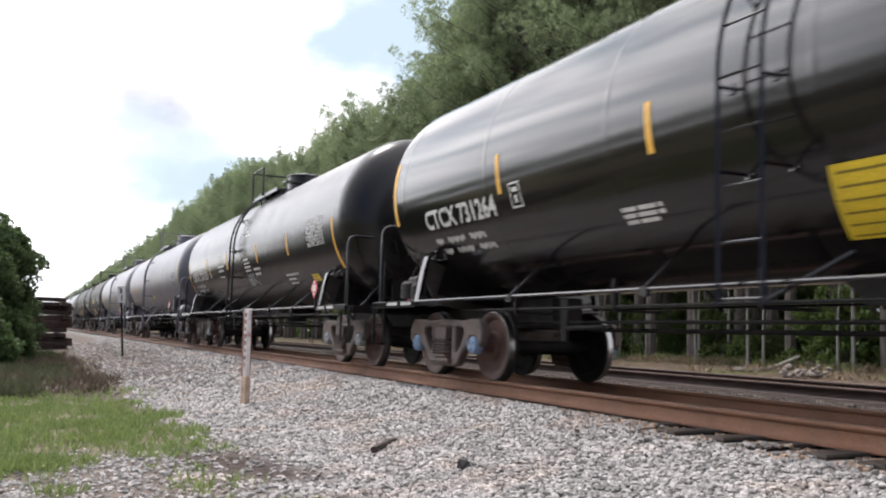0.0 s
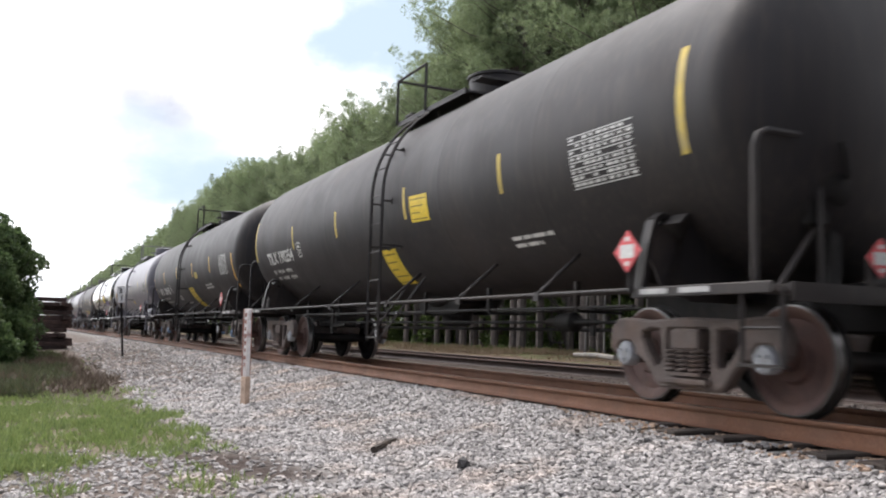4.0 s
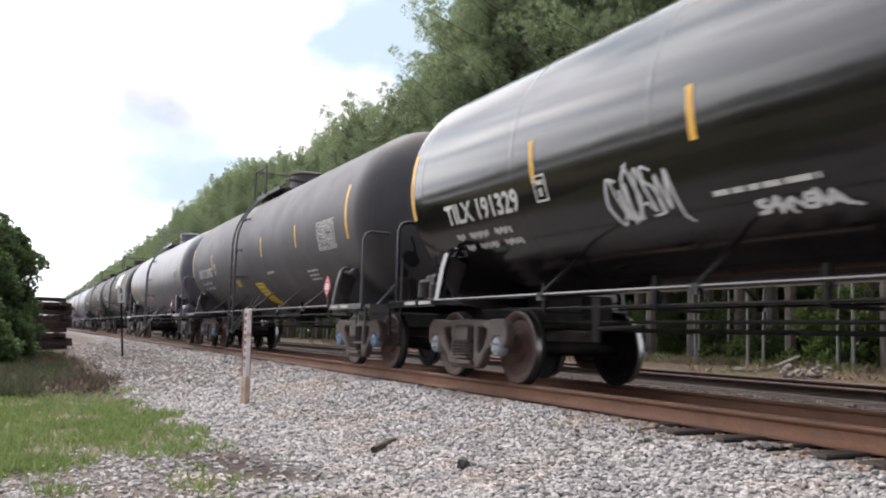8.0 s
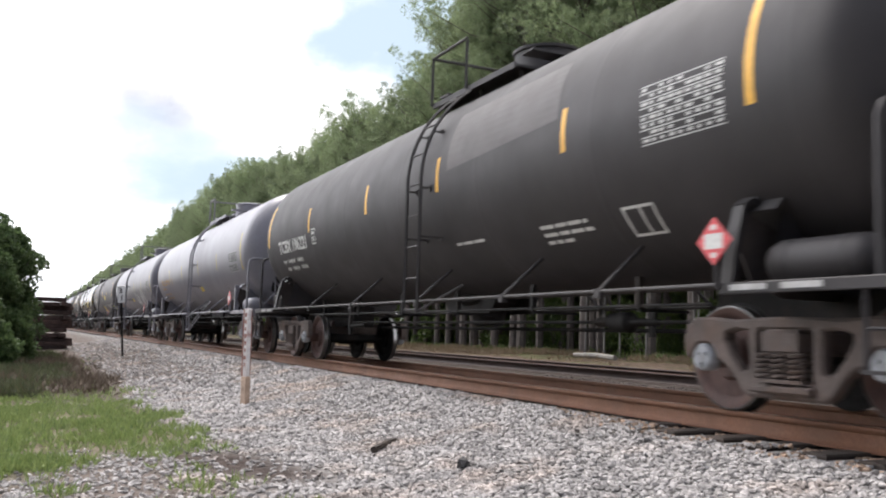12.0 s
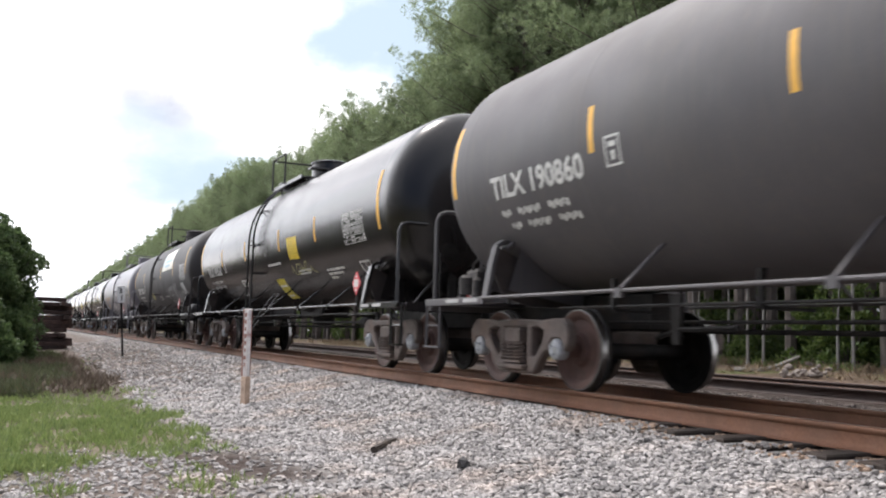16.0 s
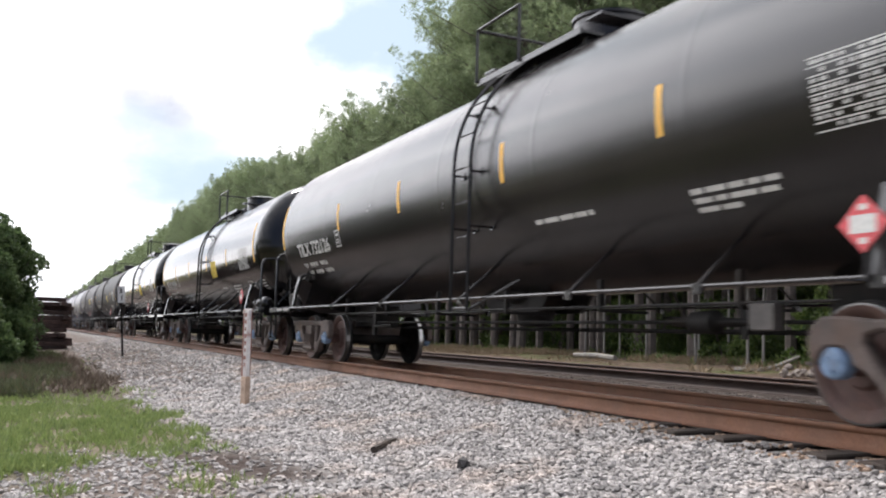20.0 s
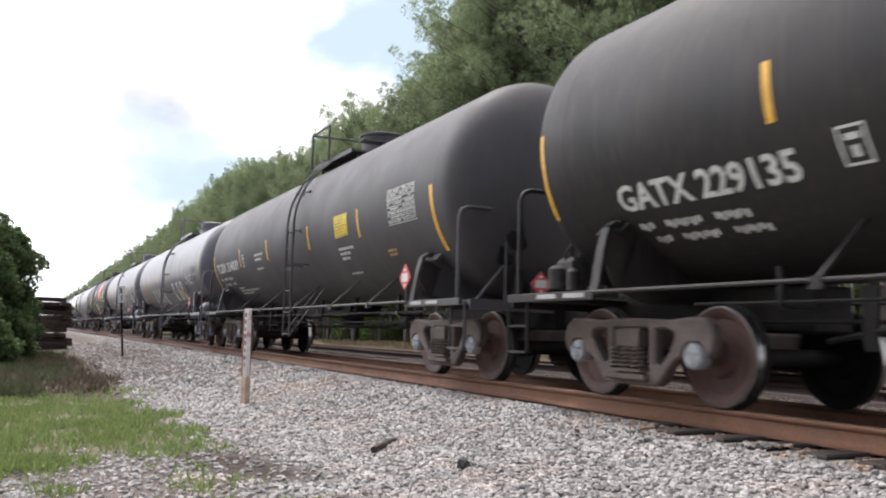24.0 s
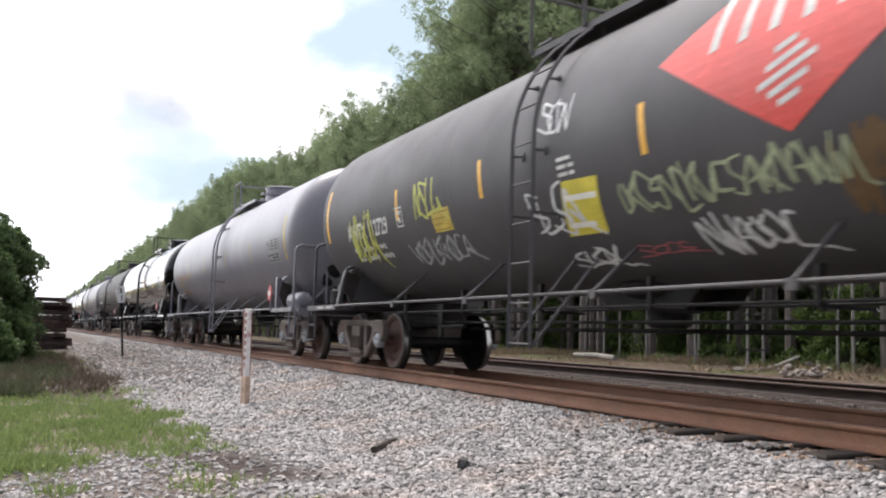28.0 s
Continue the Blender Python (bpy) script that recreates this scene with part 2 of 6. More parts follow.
# ---------- mesh building ----------
class Mesh:
    """Collects vertices and faces of one part."""

    def __init__(self):
        self.v, self.f, self.m, self.slot = [], [], [], 0

    def add(self, verts, faces):
        n = len(self.v)
        self.v.extend(tuple(p) for p in verts)
        for f in faces:
            self.f.append([i + n for i in f])
            self.m.append(self.slot)
        return self

    def box(self, c, s, m=None, bevel=0.0):
        x, y, z = s[0] / 2, s[1] / 2, s[2] / 2
        if bevel:
            b = bevel
            vs = []
            for zz, ins in ((-z, b), (-z + b, 0), (z - b, 0), (z, b)):
                vs += [(-x + ins, -y + ins, zz), (x - ins, -y + ins, zz), (x - ins, y - ins, zz), (-x + ins, y - ins, zz)]
            fs = [(3, 2, 1, 0), (12, 13, 14, 15)]
            for k in range(3):
                for i in range(4):
                    j = (i + 1) % 4
                    fs.append((4 * k + i, 4 * k + j, 4 * k + 4 + j, 4 * k + 4 + i))
        else:
            vs = [(sx * x, sy * y, sz * z) for sz in (-1, 1) for sx, sy in ((-1, -1), (1, -1), (1, 1), (-1, 1))]
            fs = [(3, 2, 1, 0), (4, 5, 6, 7), (0, 1, 5, 4), (1, 2, 6, 5), (2, 3, 7, 6), (3, 0, 4, 7)]
        mm = Matrix.Translation(c) @ (m or Matrix())
        return self.add([mm @ Vector(p) for p in vs], fs)

    def tube(self, pts, r, seg=8, caps=True):
        """A round bar through the points; r a number or one for each point."""
        pts = [Vector(p) for p in pts]
        n = len(pts)
        rs = r if isinstance(r, (list, tuple)) else [r] * n
        side = None
        vs = []
        for i, p in enumerate(pts):
            d = (pts[min(i + 1, n - 1)] - pts[max(i - 1, 0)]).normalized()
            if side is None:
                side = d.cross(Vector((0, 0, 1)))
                if side.length < 0.05:
                    side = d.cross(Vector((1, 0, 0)))
            side = (side - d * side.dot(d)).normalized()
            up = d.cross(side)
            for k in range(seg):
                a = 2 * math.pi * k / seg
                vs.append(p + (side * math.cos(a) + up * math.sin(a)) * rs[i])
        fs = []
        for i in range(n - 1):
            for k in range(seg):
                j = (k + 1) % seg
                fs.append((i * seg + k, i * seg + j, (i + 1) * seg + j, (i + 1) * seg + k))
        if caps:
            fs += [tuple(range(seg))[::-1], tuple(range((n - 1) * seg, n * seg))]
        return self.add(vs, fs)

    def lathe(self, prof, o, axis, seg=32, a0=0.0, caps=True):
        """prof: (distance along the axis, radius) pairs."""
        ax = Vector(axis).normalized()
        u = ax.cross(Vector((0, 0, 1)))
        if u.length < 0.05:
            u = Vector((1, 0, 0))
        u.normalize()
        w = ax.cross(u)
        vs = []
        for d, r in prof:
            for k in range(seg):
                a = a0 + 2 * math.pi * k / seg
                vs.append(Vector(o) + ax * d + (u * math.cos(a) + w * math.sin(a)) * r)
        fs = []
        for i in range(len(prof) - 1):
            for k in range(seg):
                j = (k + 1) % seg
                fs.append((i * seg + k, i * seg + j, (i + 1) * seg + j, (i + 1) * seg + k))
        if caps:
            fs += [tuple(range(seg))[::-1], tuple(range((len(prof) - 1) * seg, len(prof) * seg))]
        return self.add(vs, fs)

    def prism(self, poly, y0, y1):
        """poly: (x, z) outline, drawn out from y0 to y1."""
        n = len(poly)
        vs = [(x, y0, z) for x, z in poly] + [(x, y1, z) for x, z in poly]
        fs = [tuple(range(n)), tuple(range(2 * n - 1, n - 1, -1))]
        for i in range(n):
            j = (i + 1) % n
            fs.append((j, i, n + i, n + j))
        return self.add(vs, fs)

    def strip(self, pts, w, y0, y1):
        """A flat bar of width w along (x, z) points, drawn out from y0 to y1."""
        for (x0, z0), (x1, z1) in zip(pts, pts[1:]):
            d = Vector((x1 - x0, z1 - z0)).normalized()
            nx, nz = -d.y * w / 2, d.x * w / 2
            ex, ez = d.x * w * 0.3, d.y * w * 0.3
            self.prism([(x0 - ex + nx, z0 - ez + nz), (x0 - ex - nx, z0 - ez - nz), (x1 + ex - nx, z1 + ez - nz), (x1 + ex + nx, z1 + ez + nz)], y0, y1)
        return self

    def data(self, name, mats, smooth=40):
        me = bpy.data.meshes.new(name)
        me.from_pydata(self.v, [], self.f)
        for m in (mats if isinstance(mats, (list, tuple)) else [mats]):
            me.materials.append(m)
        me.polygons.foreach_set("material_index", self.m)
        if smooth:
            me.polygons.foreach_set("use_smooth", [True] * len(me.polygons))
            me.set_sharp_from_angle(angle=radians(smooth))
        me.update()
        return me


def part(name, mesh, material, parent, label="", smooth=40, at=None):
    if isinstance(mesh, Mesh):
        mesh = mesh.data(name, GREY if isinstance(material, str) else material, smooth)
    ob = new(name, mesh)
    ob.parent = parent
    if at is not None:
        ob.matrix_basis = at
    if label:
        tagged(ob, label)
    return ob


def thing(name, label, category, group="", kind="", at=None):
    ob = new(name)
    ob.empty_display_size = 0.2
    if at is not None:
        ob.matrix_basis = at
    return tagged(ob, label, category, group, kind)


# ---------- sizes ----------
YC = 0.7925            # centre line of the near track; its near rail's outer edge is y = 0, rail heads z = 0
CAR_LEN = 17.85
TRUCK_X = 6.85
TANK_R, TANK_Z = 1.52, 2.65
MID = -0.33            # middle of the body against the car's origin
TRUCK_MID = -0.22
TANK_REAR, TANK_FRONT, HEAD = -8.65, 7.95, 0.64


# ---------- tank car ----------
def sideframe_mesh(y, s):
    """Cast side frame of a three-piece truck with its windows, in the truck's space. s: +1 or -1, the outward side."""
    half = [(0.0, 0.80), (0.3, 0.79), (0.55, 0.775), (0.8, 0.80), (1.0, 0.80), (1.1, 0.73), (1.14, 0.62), (1.12, 0.5), (1.06, 0.44), (1.02, 0.52), (0.96, 0.575), (0.82, 0.575),
            (0.76, 0.52), (0.73, 0.44), (0.66, 0.42), (0.56, 0.34), (0.46, 0.21), (0.38, 0.16), (0.0, 0.155)]
    outer = half + [(-x, z) for x, z in half[-2:0:-1]]
    window = [(0.37, 0.69), (0.5, 0.7), (0.62, 0.67), (0.63, 0.61), (0.55, 0.48), (0.44, 0.36), (0.38, 0.37), (0.36, 0.42)]
    middle = [(-0.25, 0.70), (0.25, 0.70), (0.27, 0.66), (0.27, 0.3), (0.24, 0.275), (-0.24, 0.275), (-0.27, 0.3), (-0.27, 0.66)]
    bm = bmesh.new()
    for loop in (outer, window, [(-x, z) for x, z in window], middle):
        vs = [bm.verts.new((x, 0, z)) for x, z in loop]
        for i in range(len(vs)):
            bm.edges.new((vs[i], vs[(i + 1) % len(vs)]))
    bmesh.ops.triangle_fill(bm, use_beauty=True, use_dissolve=False, edges=bm.edges[:])
    rim = [e for e in bm.edges if len(e.link_faces) == 1]
    b = Mesh()
    bm.verts.index_update()
    flat = [v.co.copy() for v in bm.verts]
    n = len(flat)
    d, c = 0.11 * s, 0.022
    mid = [Vector((v.x, y, v.z)) for v in flat]
    # front face a little smaller than the body, for a cast, rounded edge
    move = {i: Vector() for i in range(n)}
    for e in rim:
        f = e.link_faces[0].calc_center_median()
        t = (e.verts[1].co - e.verts[0].co).normalized()
        q = Vector((-t.z, 0, t.x))
        if q.dot(f - e.verts[0].co) < 0:
            q = -q
        for v in e.verts:
            move[v.index] += q
    front = [Vector((v.x, y + d, v.z)) + (move[i].normalized() * c if move[i].length > 0.01 else Vector()) for i, v in enumerate(flat)]
    body = [Vector((v.x, y + d - c * s, v.z)) for v in flat]
    b.add(mid + body + front, [[v.index + 2 * n for v in f.verts] for f in bm.faces] + [[v.index for v in f.verts][::-1] for f in bm.faces]
          + [(e.verts[0].index + k, e.verts[1].index + k, e.verts[1].index + k + n, e.verts[0].index + k + n) for e in rim for k in (0, n)])
    bm.free()
    b.box((0, y + 0.05 * s, 0.235), (0.6, 0.26, 0.06), bevel=0.015)
    return b


def spring_mesh(y):
    b = Mesh()
    for x in (-0.16, 0.0, 0.16):
        for yy in (y - 0.09, y + 0.09):
            pts = [(x + 0.065 * math.cos(a), yy + 0.065 * math.sin(a), 0.31 + 0.20 * a / (2 * math.pi * 5)) for a in np.linspace(0, 2 * math.pi * 5, 46)]
            b.tube(pts, 0.014, 4)
    b.box((0, y, 0.30), (0.46, 0.28, 0.03))
    return b


def wheelset_mesh():
    b = Mesh()
    r = 0.457
    for s in (-1, 1):
        y = 0.82 * s                                    # outer face of the rim
        prof = [(0.0, 0.09), (0.0, 0.17), (-0.045, 0.20), (-0.05, 0.34), (-0.005, 0.385), (0.0, r - 0.02)]
        b.slot = 0
        b.lathe(prof, (0, y, 0), (0, s, 0), 48, caps=False)
        b.slot = 1
        b.lathe([(0.0, r - 0.02), (-0.005, r - 0.004), (-0.022, r - 0.003)], (0, y, 0), (0, s, 0), 48, caps=False)
        b.slot = 3
        b.lathe([(-0.022, r - 0.003), (-0.09, r)], (0, y, 0), (0, s, 0), 48, caps=False)
        # wheel backs and axle darker than the faces: under-car shade put into the colour
        b.slot = 2
        b.lathe([(-0.09, r), (-0.112, r + 0.026), (-0.14, r + 0.02), (-0.142, 0.38), (-0.10, 0.34), (-0.10, 0.2), (-0.15, 0.16), (-0.15, 0.1)], (0, y, 0), (0, s, 0), 48, caps=False)
        b.slot = 0
        b.lathe([(0.0, 0.09), (0.2, 0.085)], (0, y, 0), (0, s, 0), 16)
    b.slot = 2
    b.lathe([(-0.7, 0.1), (-0.5, 0.085), (0.5, 0.085), (0.7, 0.1)], (0, 0, 0), (0, 1, 0), 16)
    return b


def build_truck(parent, x):
    t = part("truck", None, None, parent, at=pose(x, 0, 0))
    t.empty_display_size = 0.2
    for s in (-1, 1):
        part("side_frame", SHARED["sideframe"][s], None, t)
        tagged(part("spring_nest", SHARED["spring"][s], None, t), kind="stuff")
        for w in (-0.889, 0.889):
            part("bearing_cap", SHARED["cap"][s], None, t, at=pose(w, 0, 0.457))
    part("bolster", SHARED["bolster"], None, t)
    part("brake_beam", SHARED["beam"], None, t)
    for w in (-0.889, 0.889):
        part("wheelset", SHARED["wheelset"], None, t, at=pose(w, 0, 0.457))
    return t


SHARED = {}


def shared_truck_meshes():
    SHARED["sideframe"] = {s: sideframe_mesh(1.0 * s, s).data("side_frame", TRUCK, 30) for s in (-1, 1)}
    SHARED["spring"] = {s: spring_mesh(1.04 * s).data("spring_nest", TRUCK) for s in (-1, 1)}
    caps = {}
    for s in (-1, 1):
        b = Mesh()
        b.lathe([(0, 0.115), (0.1, 0.12), (0.12, 0.105), (0.125, 0.1), (0.13, 0.03)], (0, 1.0 * s, 0), (0, s, 0), 20)
        for k in range(3):
            a = k * 2.094 + 0.5
            b.lathe([(0.12, 0.02), (0.15, 0.02)], (0.06 * math.cos(a), 1.0 * s, 0.06 * math.sin(a)), (0, s, 0), 6)
        caps[s] = b.data("bearing_cap", CAP)
    SHARED["cap"] = caps
    b = Mesh()
    b.box((0, 0, 0.60), (0.36, 2.3, 0.20), bevel=0.03)
    b.box((0, 0, 0.75), (0.5, 0.6, 0.14), bevel=0.03)
    SHARED["bolster"] = b.data("bolster", TRUCK)
    b = Mesh()
    for x in (-0.36, 0.36):
        b.tube([(x, -0.75, 0.38), (x, 0.75, 0.38)], 0.04, 6)
    b.tube([(-0.4, 0.1, 0.34), (0.4, 0.1, 0.34)], 0.03, 6)
    SHARED["beam"] = b.data("brake_beam", UNDER)
    SHARED["wheelset"] = wheelset_mesh().data("wheelset", [WHEEL, TREAD_DULL, UNDER, TREAD])


def tank_mesh():
    b = Mesh()
    n = 12
    dome = [(HEAD * math.sin(math.pi / 2 * i / n), max(0.02, TANK_R * math.cos(math.pi / 2 * i / n) ** 0.82 if i < n else 0.02)) for i in range(n + 1)]
    left = [(TANK_REAR + HEAD - d, r) for d, r in dome[::-1]]
    right = [(TANK_FRONT - HEAD + d, r) for d, r in dome]
    seams = []
    for x in (-7.7, -5.2, -2.75, -0.3, 2.15, 4.6, 7.1):
        seams += [(x - 0.06, TANK_R), (x - 0.03, TANK_R), (x - 0.012, TANK_R + 0.002), (x + 0.012, TANK_R + 0.002), (x + 0.03, TANK_R), (x + 0.06, TANK_R)]
    b.lathe(left + seams + right, (0, 0, TANK_Z), (1, 0, 0), 96)
    return b


def arc_pt(x, s, lift=0.0, side=-1):
    """A point of the tank's skin: s metres of arc above its widest line."""
    a = s / TANK_R
    r = TANK_R + lift
    return Vector((x, side * r * math.cos(a), TANK_Z + r * math.sin(a)))


def build_ladder(car, side, style):
    w, zs = 0.225, 4.02
    y = lambda z: side * (math.sqrt(max(0.0, (TANK_R + 0.14) ** 2 - (z - TANK_Z) ** 2)) if z > TANK_Z else TANK_R + 0.14)
    low = 0.46 if style == "long" else 0.86
    hs = [low + (zs - low) * i / 22 for i in range(23)]
    ladder = part("ladder", None, None, car)
    ladder.empty_display_size = 0.2
    for sx in (-w, w):
        b = Mesh().tube([(sx, y(z), z) for z in hs], 0.024, 4)
        for z in (1.9, 2.57, 3.37):
            a = math.asin((z - TANK_Z) / TANK_R)
            b.tube([(sx, y(z), z), (sx, side * TANK_R * math.cos(a), z)], 0.015, 5)
            b.box((sx, side * (TANK_R + 0.005) * math.cos(a), z), (0.06, 0.02, 0.09), Matrix.Rotation(-side * a, 4, 'X'))
        if style == "long":
            b.tube([(sx, y(low), low), (sx + 0.42, side * 1.1, 1.42)], 0.017, 5)
        elif sx > 0:
            b.tube([(w, y(0.88), 0.88), (w + 0.35, side * 1.15, 1.25)], 0.02, 5)
        part("stile", b, "paint", ladder)
    if "rung" not in SHARED:
        SHARED["rung"] = Mesh().tube([(-w, 0, 0), (w, 0, 0)], 0.0125, 5).data("rung", GREY)
    z = low + 0.05
    while z < 3.95:
        part("rung", SHARED["rung"], None, ladder, at=pose(0, y(z), z))
        z += 0.43


TOP_PARTS = ("tank", "ladder", "platform_board", "platform_railing", "valve_housing", "manway_cover")


def build_car(style):
    """One tank car, facing +x. style: black or grey, the two makes in the train."""
    car = thing("tank_car", "tank car", "tank car", "tank cars of the train")
    grey = style == "grey"
    part("tank", tank_mesh(), GREY if grey else GLOSS_BLACK, car)
    # side rail with brackets
    for s in (-1, 1):
        b = Mesh()
        zr = 1.03
        x1 = 6.75
        b.tube([(-x1, 1.55 * s, zr), (x1, 1.55 * s, zr)], 0.019, 8)
        part("side_rail", b, "paint", car)
        for x in (-4.12, -1.77, 0.9, 3.3, 5.15):
            b = Mesh()
            a = math.asin((1.5 - TANK_Z) / TANK_R)
            b.tube([(x, 1.55 * s, zr), (x - 0.05, TANK_R * math.cos(a) * s, 1.5)], 0.021, 6)
            b.box((x, 1.55 * s, zr - 0.02), (0.1, 0.05, 0.09))
            part("rail_bracket", b, "paint", car)
        build_ladder(car, s, "short" if style == "short" else "long")
    # top platform, railing, housing
    zt = 4.08
    for y in (-0.76, 0.76):
        b = Mesh()
        b.box((0.2, y, zt), (2.5, 0.32, 0.03))
        b.box((0.2, y + (0.16 if y > 0 else -0.16), zt), (2.5, 0.03, 0.08))
        for x in (-0.9, 0.2, 1.3):
            b.tube([(x, y, zt), (x, y * 0.9, 3.82)], 0.03, 6)
        part("platform_board", b, "paint", car)
    for x in (-1.05, 1.45):
        part("platform_board", Mesh().box((x, 0, zt + 0.2), (0.3, 1.5, 0.03)), "paint", car)
    zr = zt + 0.75
    ends = (-1.05, 0.1) if not grey else (-1.05, -0.3)
    railing = part("platform_railing", None, None, car)
    railing.empty_display_size = 0.2
    post = Mesh().tube([(0, 0, zt), (0, 0, zr)], 0.025, 6).data("post", GREY)
    bar = Mesh().tube([(ends[0], 0, 0), (ends[1], 0, 0)], 0.022, 6).data("rail", GREY)
    for y in (-0.95, 0.95):
        for x in ends:
            part("post", post, None, railing, at=pose(x, y, 0))
        for z in (zr,):
            part("rail", bar, None, railing, at=pose(0, y, z))
    part("rail", Mesh().tube([(ends[0], -0.95, zr), (ends[0], 0.95, zr)], 0.025, 6), "paint", railing)
    b = Mesh()
    b.lathe([(0, 0.46), (0.42, 0.46), (0.43, 0.49), (0.47, 0.49), (0.5, 0.4)], (0.75, 0, 4.1), (0, 0, 1), 28)
    part("valve_housing", b, "paint", car)
    b = Mesh()
    b.lathe([(0, 0.32), (0.2, 0.32), (0.21, 0.36), (0.26, 0.36), (0.28, 0.25)], (-0.35, 0, 4.12), (0, 0, 1), 24)
    b.tube([(-0.35, -0.3, 4.4), (-0.35, 0.3, 4.4)], 0.03, 6)
    part("manway_cover", b, "paint", car)
    # underframe
    for e in (-1, 1):
        b = Mesh()
        b.box((e * 6.9, 0, 0.9), (3.2, 0.46, 0.42), bevel=0.02)
        part("stub_sill", b, UNDER, car)
        # body bolster that cradles the tank, two webs with a curved upper edge
        b = Mesh()
        arc = [radians(q) for q in range(-48, 49, 8)]
        for x in (e * 6.6, e * 7.0):
            for xx in (x - 0.012, x + 0.012):
                top = [(xx, 1.515 * math.sin(q), TANK_Z - 1.515 * math.cos(q)) for q in arc]
                low = [(xx, 1.28 * math.sin(q) / math.sin(radians(48)), 0.92 + 0.28 * abs(math.sin(q))) for q in arc]
                n = len(arc)
                b.add(top + low, [(i, i + 1, n + i + 1, n + i) for i in range(n - 1)])
        part("body_bolster", b, "paint", car)
        b = Mesh()
        b.box((e * 8.6, 0, 0.86), (0.65, 0.17, 0.2), bevel=0.03)
        b.box((e * 8.86, 0.06 * e, 0.86), (0.3, 0.33, 0.3), bevel=0.06)
        part("coupler", b, UNDER, car)
        b = Mesh()
        b.tube([(e * 8.3, 0.35, 0.85), (e * 8.55, 0.36, 0.6), (e * 8.8, 0.3, 0.5), (e * 8.93, 0.1, 0.6)], 0.03, 6)
        part("brake_hose", b, UNDER, car)
        # end walkway with the railing that spans it
        part("end_walkway", Mesh().box((e * 8.2, 0, 1.0), (0.5, 2.9, 0.05)), "paint", car)
        part("walkway_edge", Mesh().box((e * 8.45, 0, 0.97), (0.04, 2.9, 0.14)), "paint", car)
        zr = 2.34 if grey else 2.24
        railing = part("end_railing", None, None, car, at=pose(-0.1, 0, 0))
        railing.empty_display_size = 0.2
        b = Mesh()
        b.tube([(e * 8.2, -1.45, 1.0), (e * 8.2, -1.45, zr - 0.13), (e * 8.2, -1.41, zr - 0.04), (e * 8.2, -1.32, zr), (e * 8.2, 1.32, zr), (e * 8.2, 1.41, zr - 0.04), (e * 8.2, 1.45, zr - 0.13),
                (e * 8.2, 1.45, 1.0)], 0.028, 8)
        part("grab_rail", b, "paint", railing)
        for y in (-0.75, 0.75):
            part("post", Mesh().tube([(e * 8.2, y, 1.0), (e * 8.2, y, zr)], 0.022, 6), "paint", railing)
        part("brace", Mesh().tube([(e * 8.16, -1.15, 1.04), (e * 8.1, -0.55, 1.72)], 0.022, 6), "paint", railing)
        for s in (-1, 1):
            part("side_walkway", Mesh().box((e * 7.5, s * 1.38, 1.0), (1.5, 0.3, 0.04)), "paint", car)
            part("walkway_edge", Mesh().box((e * 7.55, s * 1.545, 1.0), (1.62, 0.03, 0.09), bevel=0.008), "paint", car)
            for dx in (0.0, 0.5):
                part("reflector_strip", Mesh().box((e * (7.05 + dx), s * 1.563, 1.005), (0.36, 0.006, 0.045)), PANEL_PALE, car, "dirty white reflective strip")
            b = Mesh()
            for dx in (8.02, 8.42):
                b.tube([(e * dx, s * 1.5, 1.0), (e * dx, s * 1.5, 0.42)], 0.022, 5)
            b.box((e * 8.22, s * 1.5, 0.42), (0.44, 0.07, 0.025))
            if not grey:
                b.tube([(e * 8.02, s * 1.5, 0.7), (e * 8.42, s * 1.5, 0.7)], 0.014, 5)
            part("sill_step", b, "paint", car)
            # saddle post: a bent flat bar from the side beam to a pad on the tank, with the shear web behind it
            b = Mesh()
            if grey:
                b.box((e * 6.7, s * 1.4, 1.37), (0.12, 0.1, 0.72), bevel=0.02)
                b.box((e * 6.7, s * 1.25, 1.74), (0.3, 0.34, 0.03), Matrix.Rotation(-s * 0.75, 4, 'X'))
            else:
                prof = [(1.5, 1.0), (1.42, 1.45), (1.36, 1.66), (1.27, 1.72), (1.12, 1.66)]
                for (y0, z0), (y1, z1) in zip(prof, prof[1:]):
                    q0, q1 = Vector((0, s * y0, z0)), Vector((0, s * y1, z1))
                    n = Vector((0, z1 - z0, -(y1 - y0) * s)).normalized() * 0.025
                    vs = [Vector((e * 6.78 + dx, 0, 0)) + q + k for dx in (-0.06, 0.06) for q in (q0, q1) for k in (-n, n)]
                    b.add(vs, [(0, 1, 3, 2), (4, 6, 7, 5), (0, 2, 6, 4), (1, 5, 7, 3), (0, 4, 5, 1), (2, 3, 7, 6)])
                b.box((e * 6.86, s * 1.18, 1.72), (0.42, 0.3, 0.02), Matrix.Rotation(-s * 0.78, 4, 'X'))
            part("saddle_post", b, "paint", car)
            web = [(1.34, 1.64), (1.0, 1.5), (0.55, 1.22), (0.25, 1.12), (0.25, 0.95), (0.9, 0.95), (1.25, 1.05), (1.4, 1.35)]
            b = Mesh()
            b.add([(e * 6.78 + dx, s * y, z) for dx in (-0.012, 0.012) for y, z in web], [tuple(range(8)), tuple(range(15, 7, -1))] + [(i, (i + 1) % 8, 8 + (i + 1) % 8, 8 + i) for i in range(8)])
            part("saddle_plate", b, DUSTY_WEB, car, "brown dusty shear web")
    b = Mesh()
    b.tube([(6.74, -1.57, 1.0), (6.74, -1.57, 1.35)], 0.024, 6)
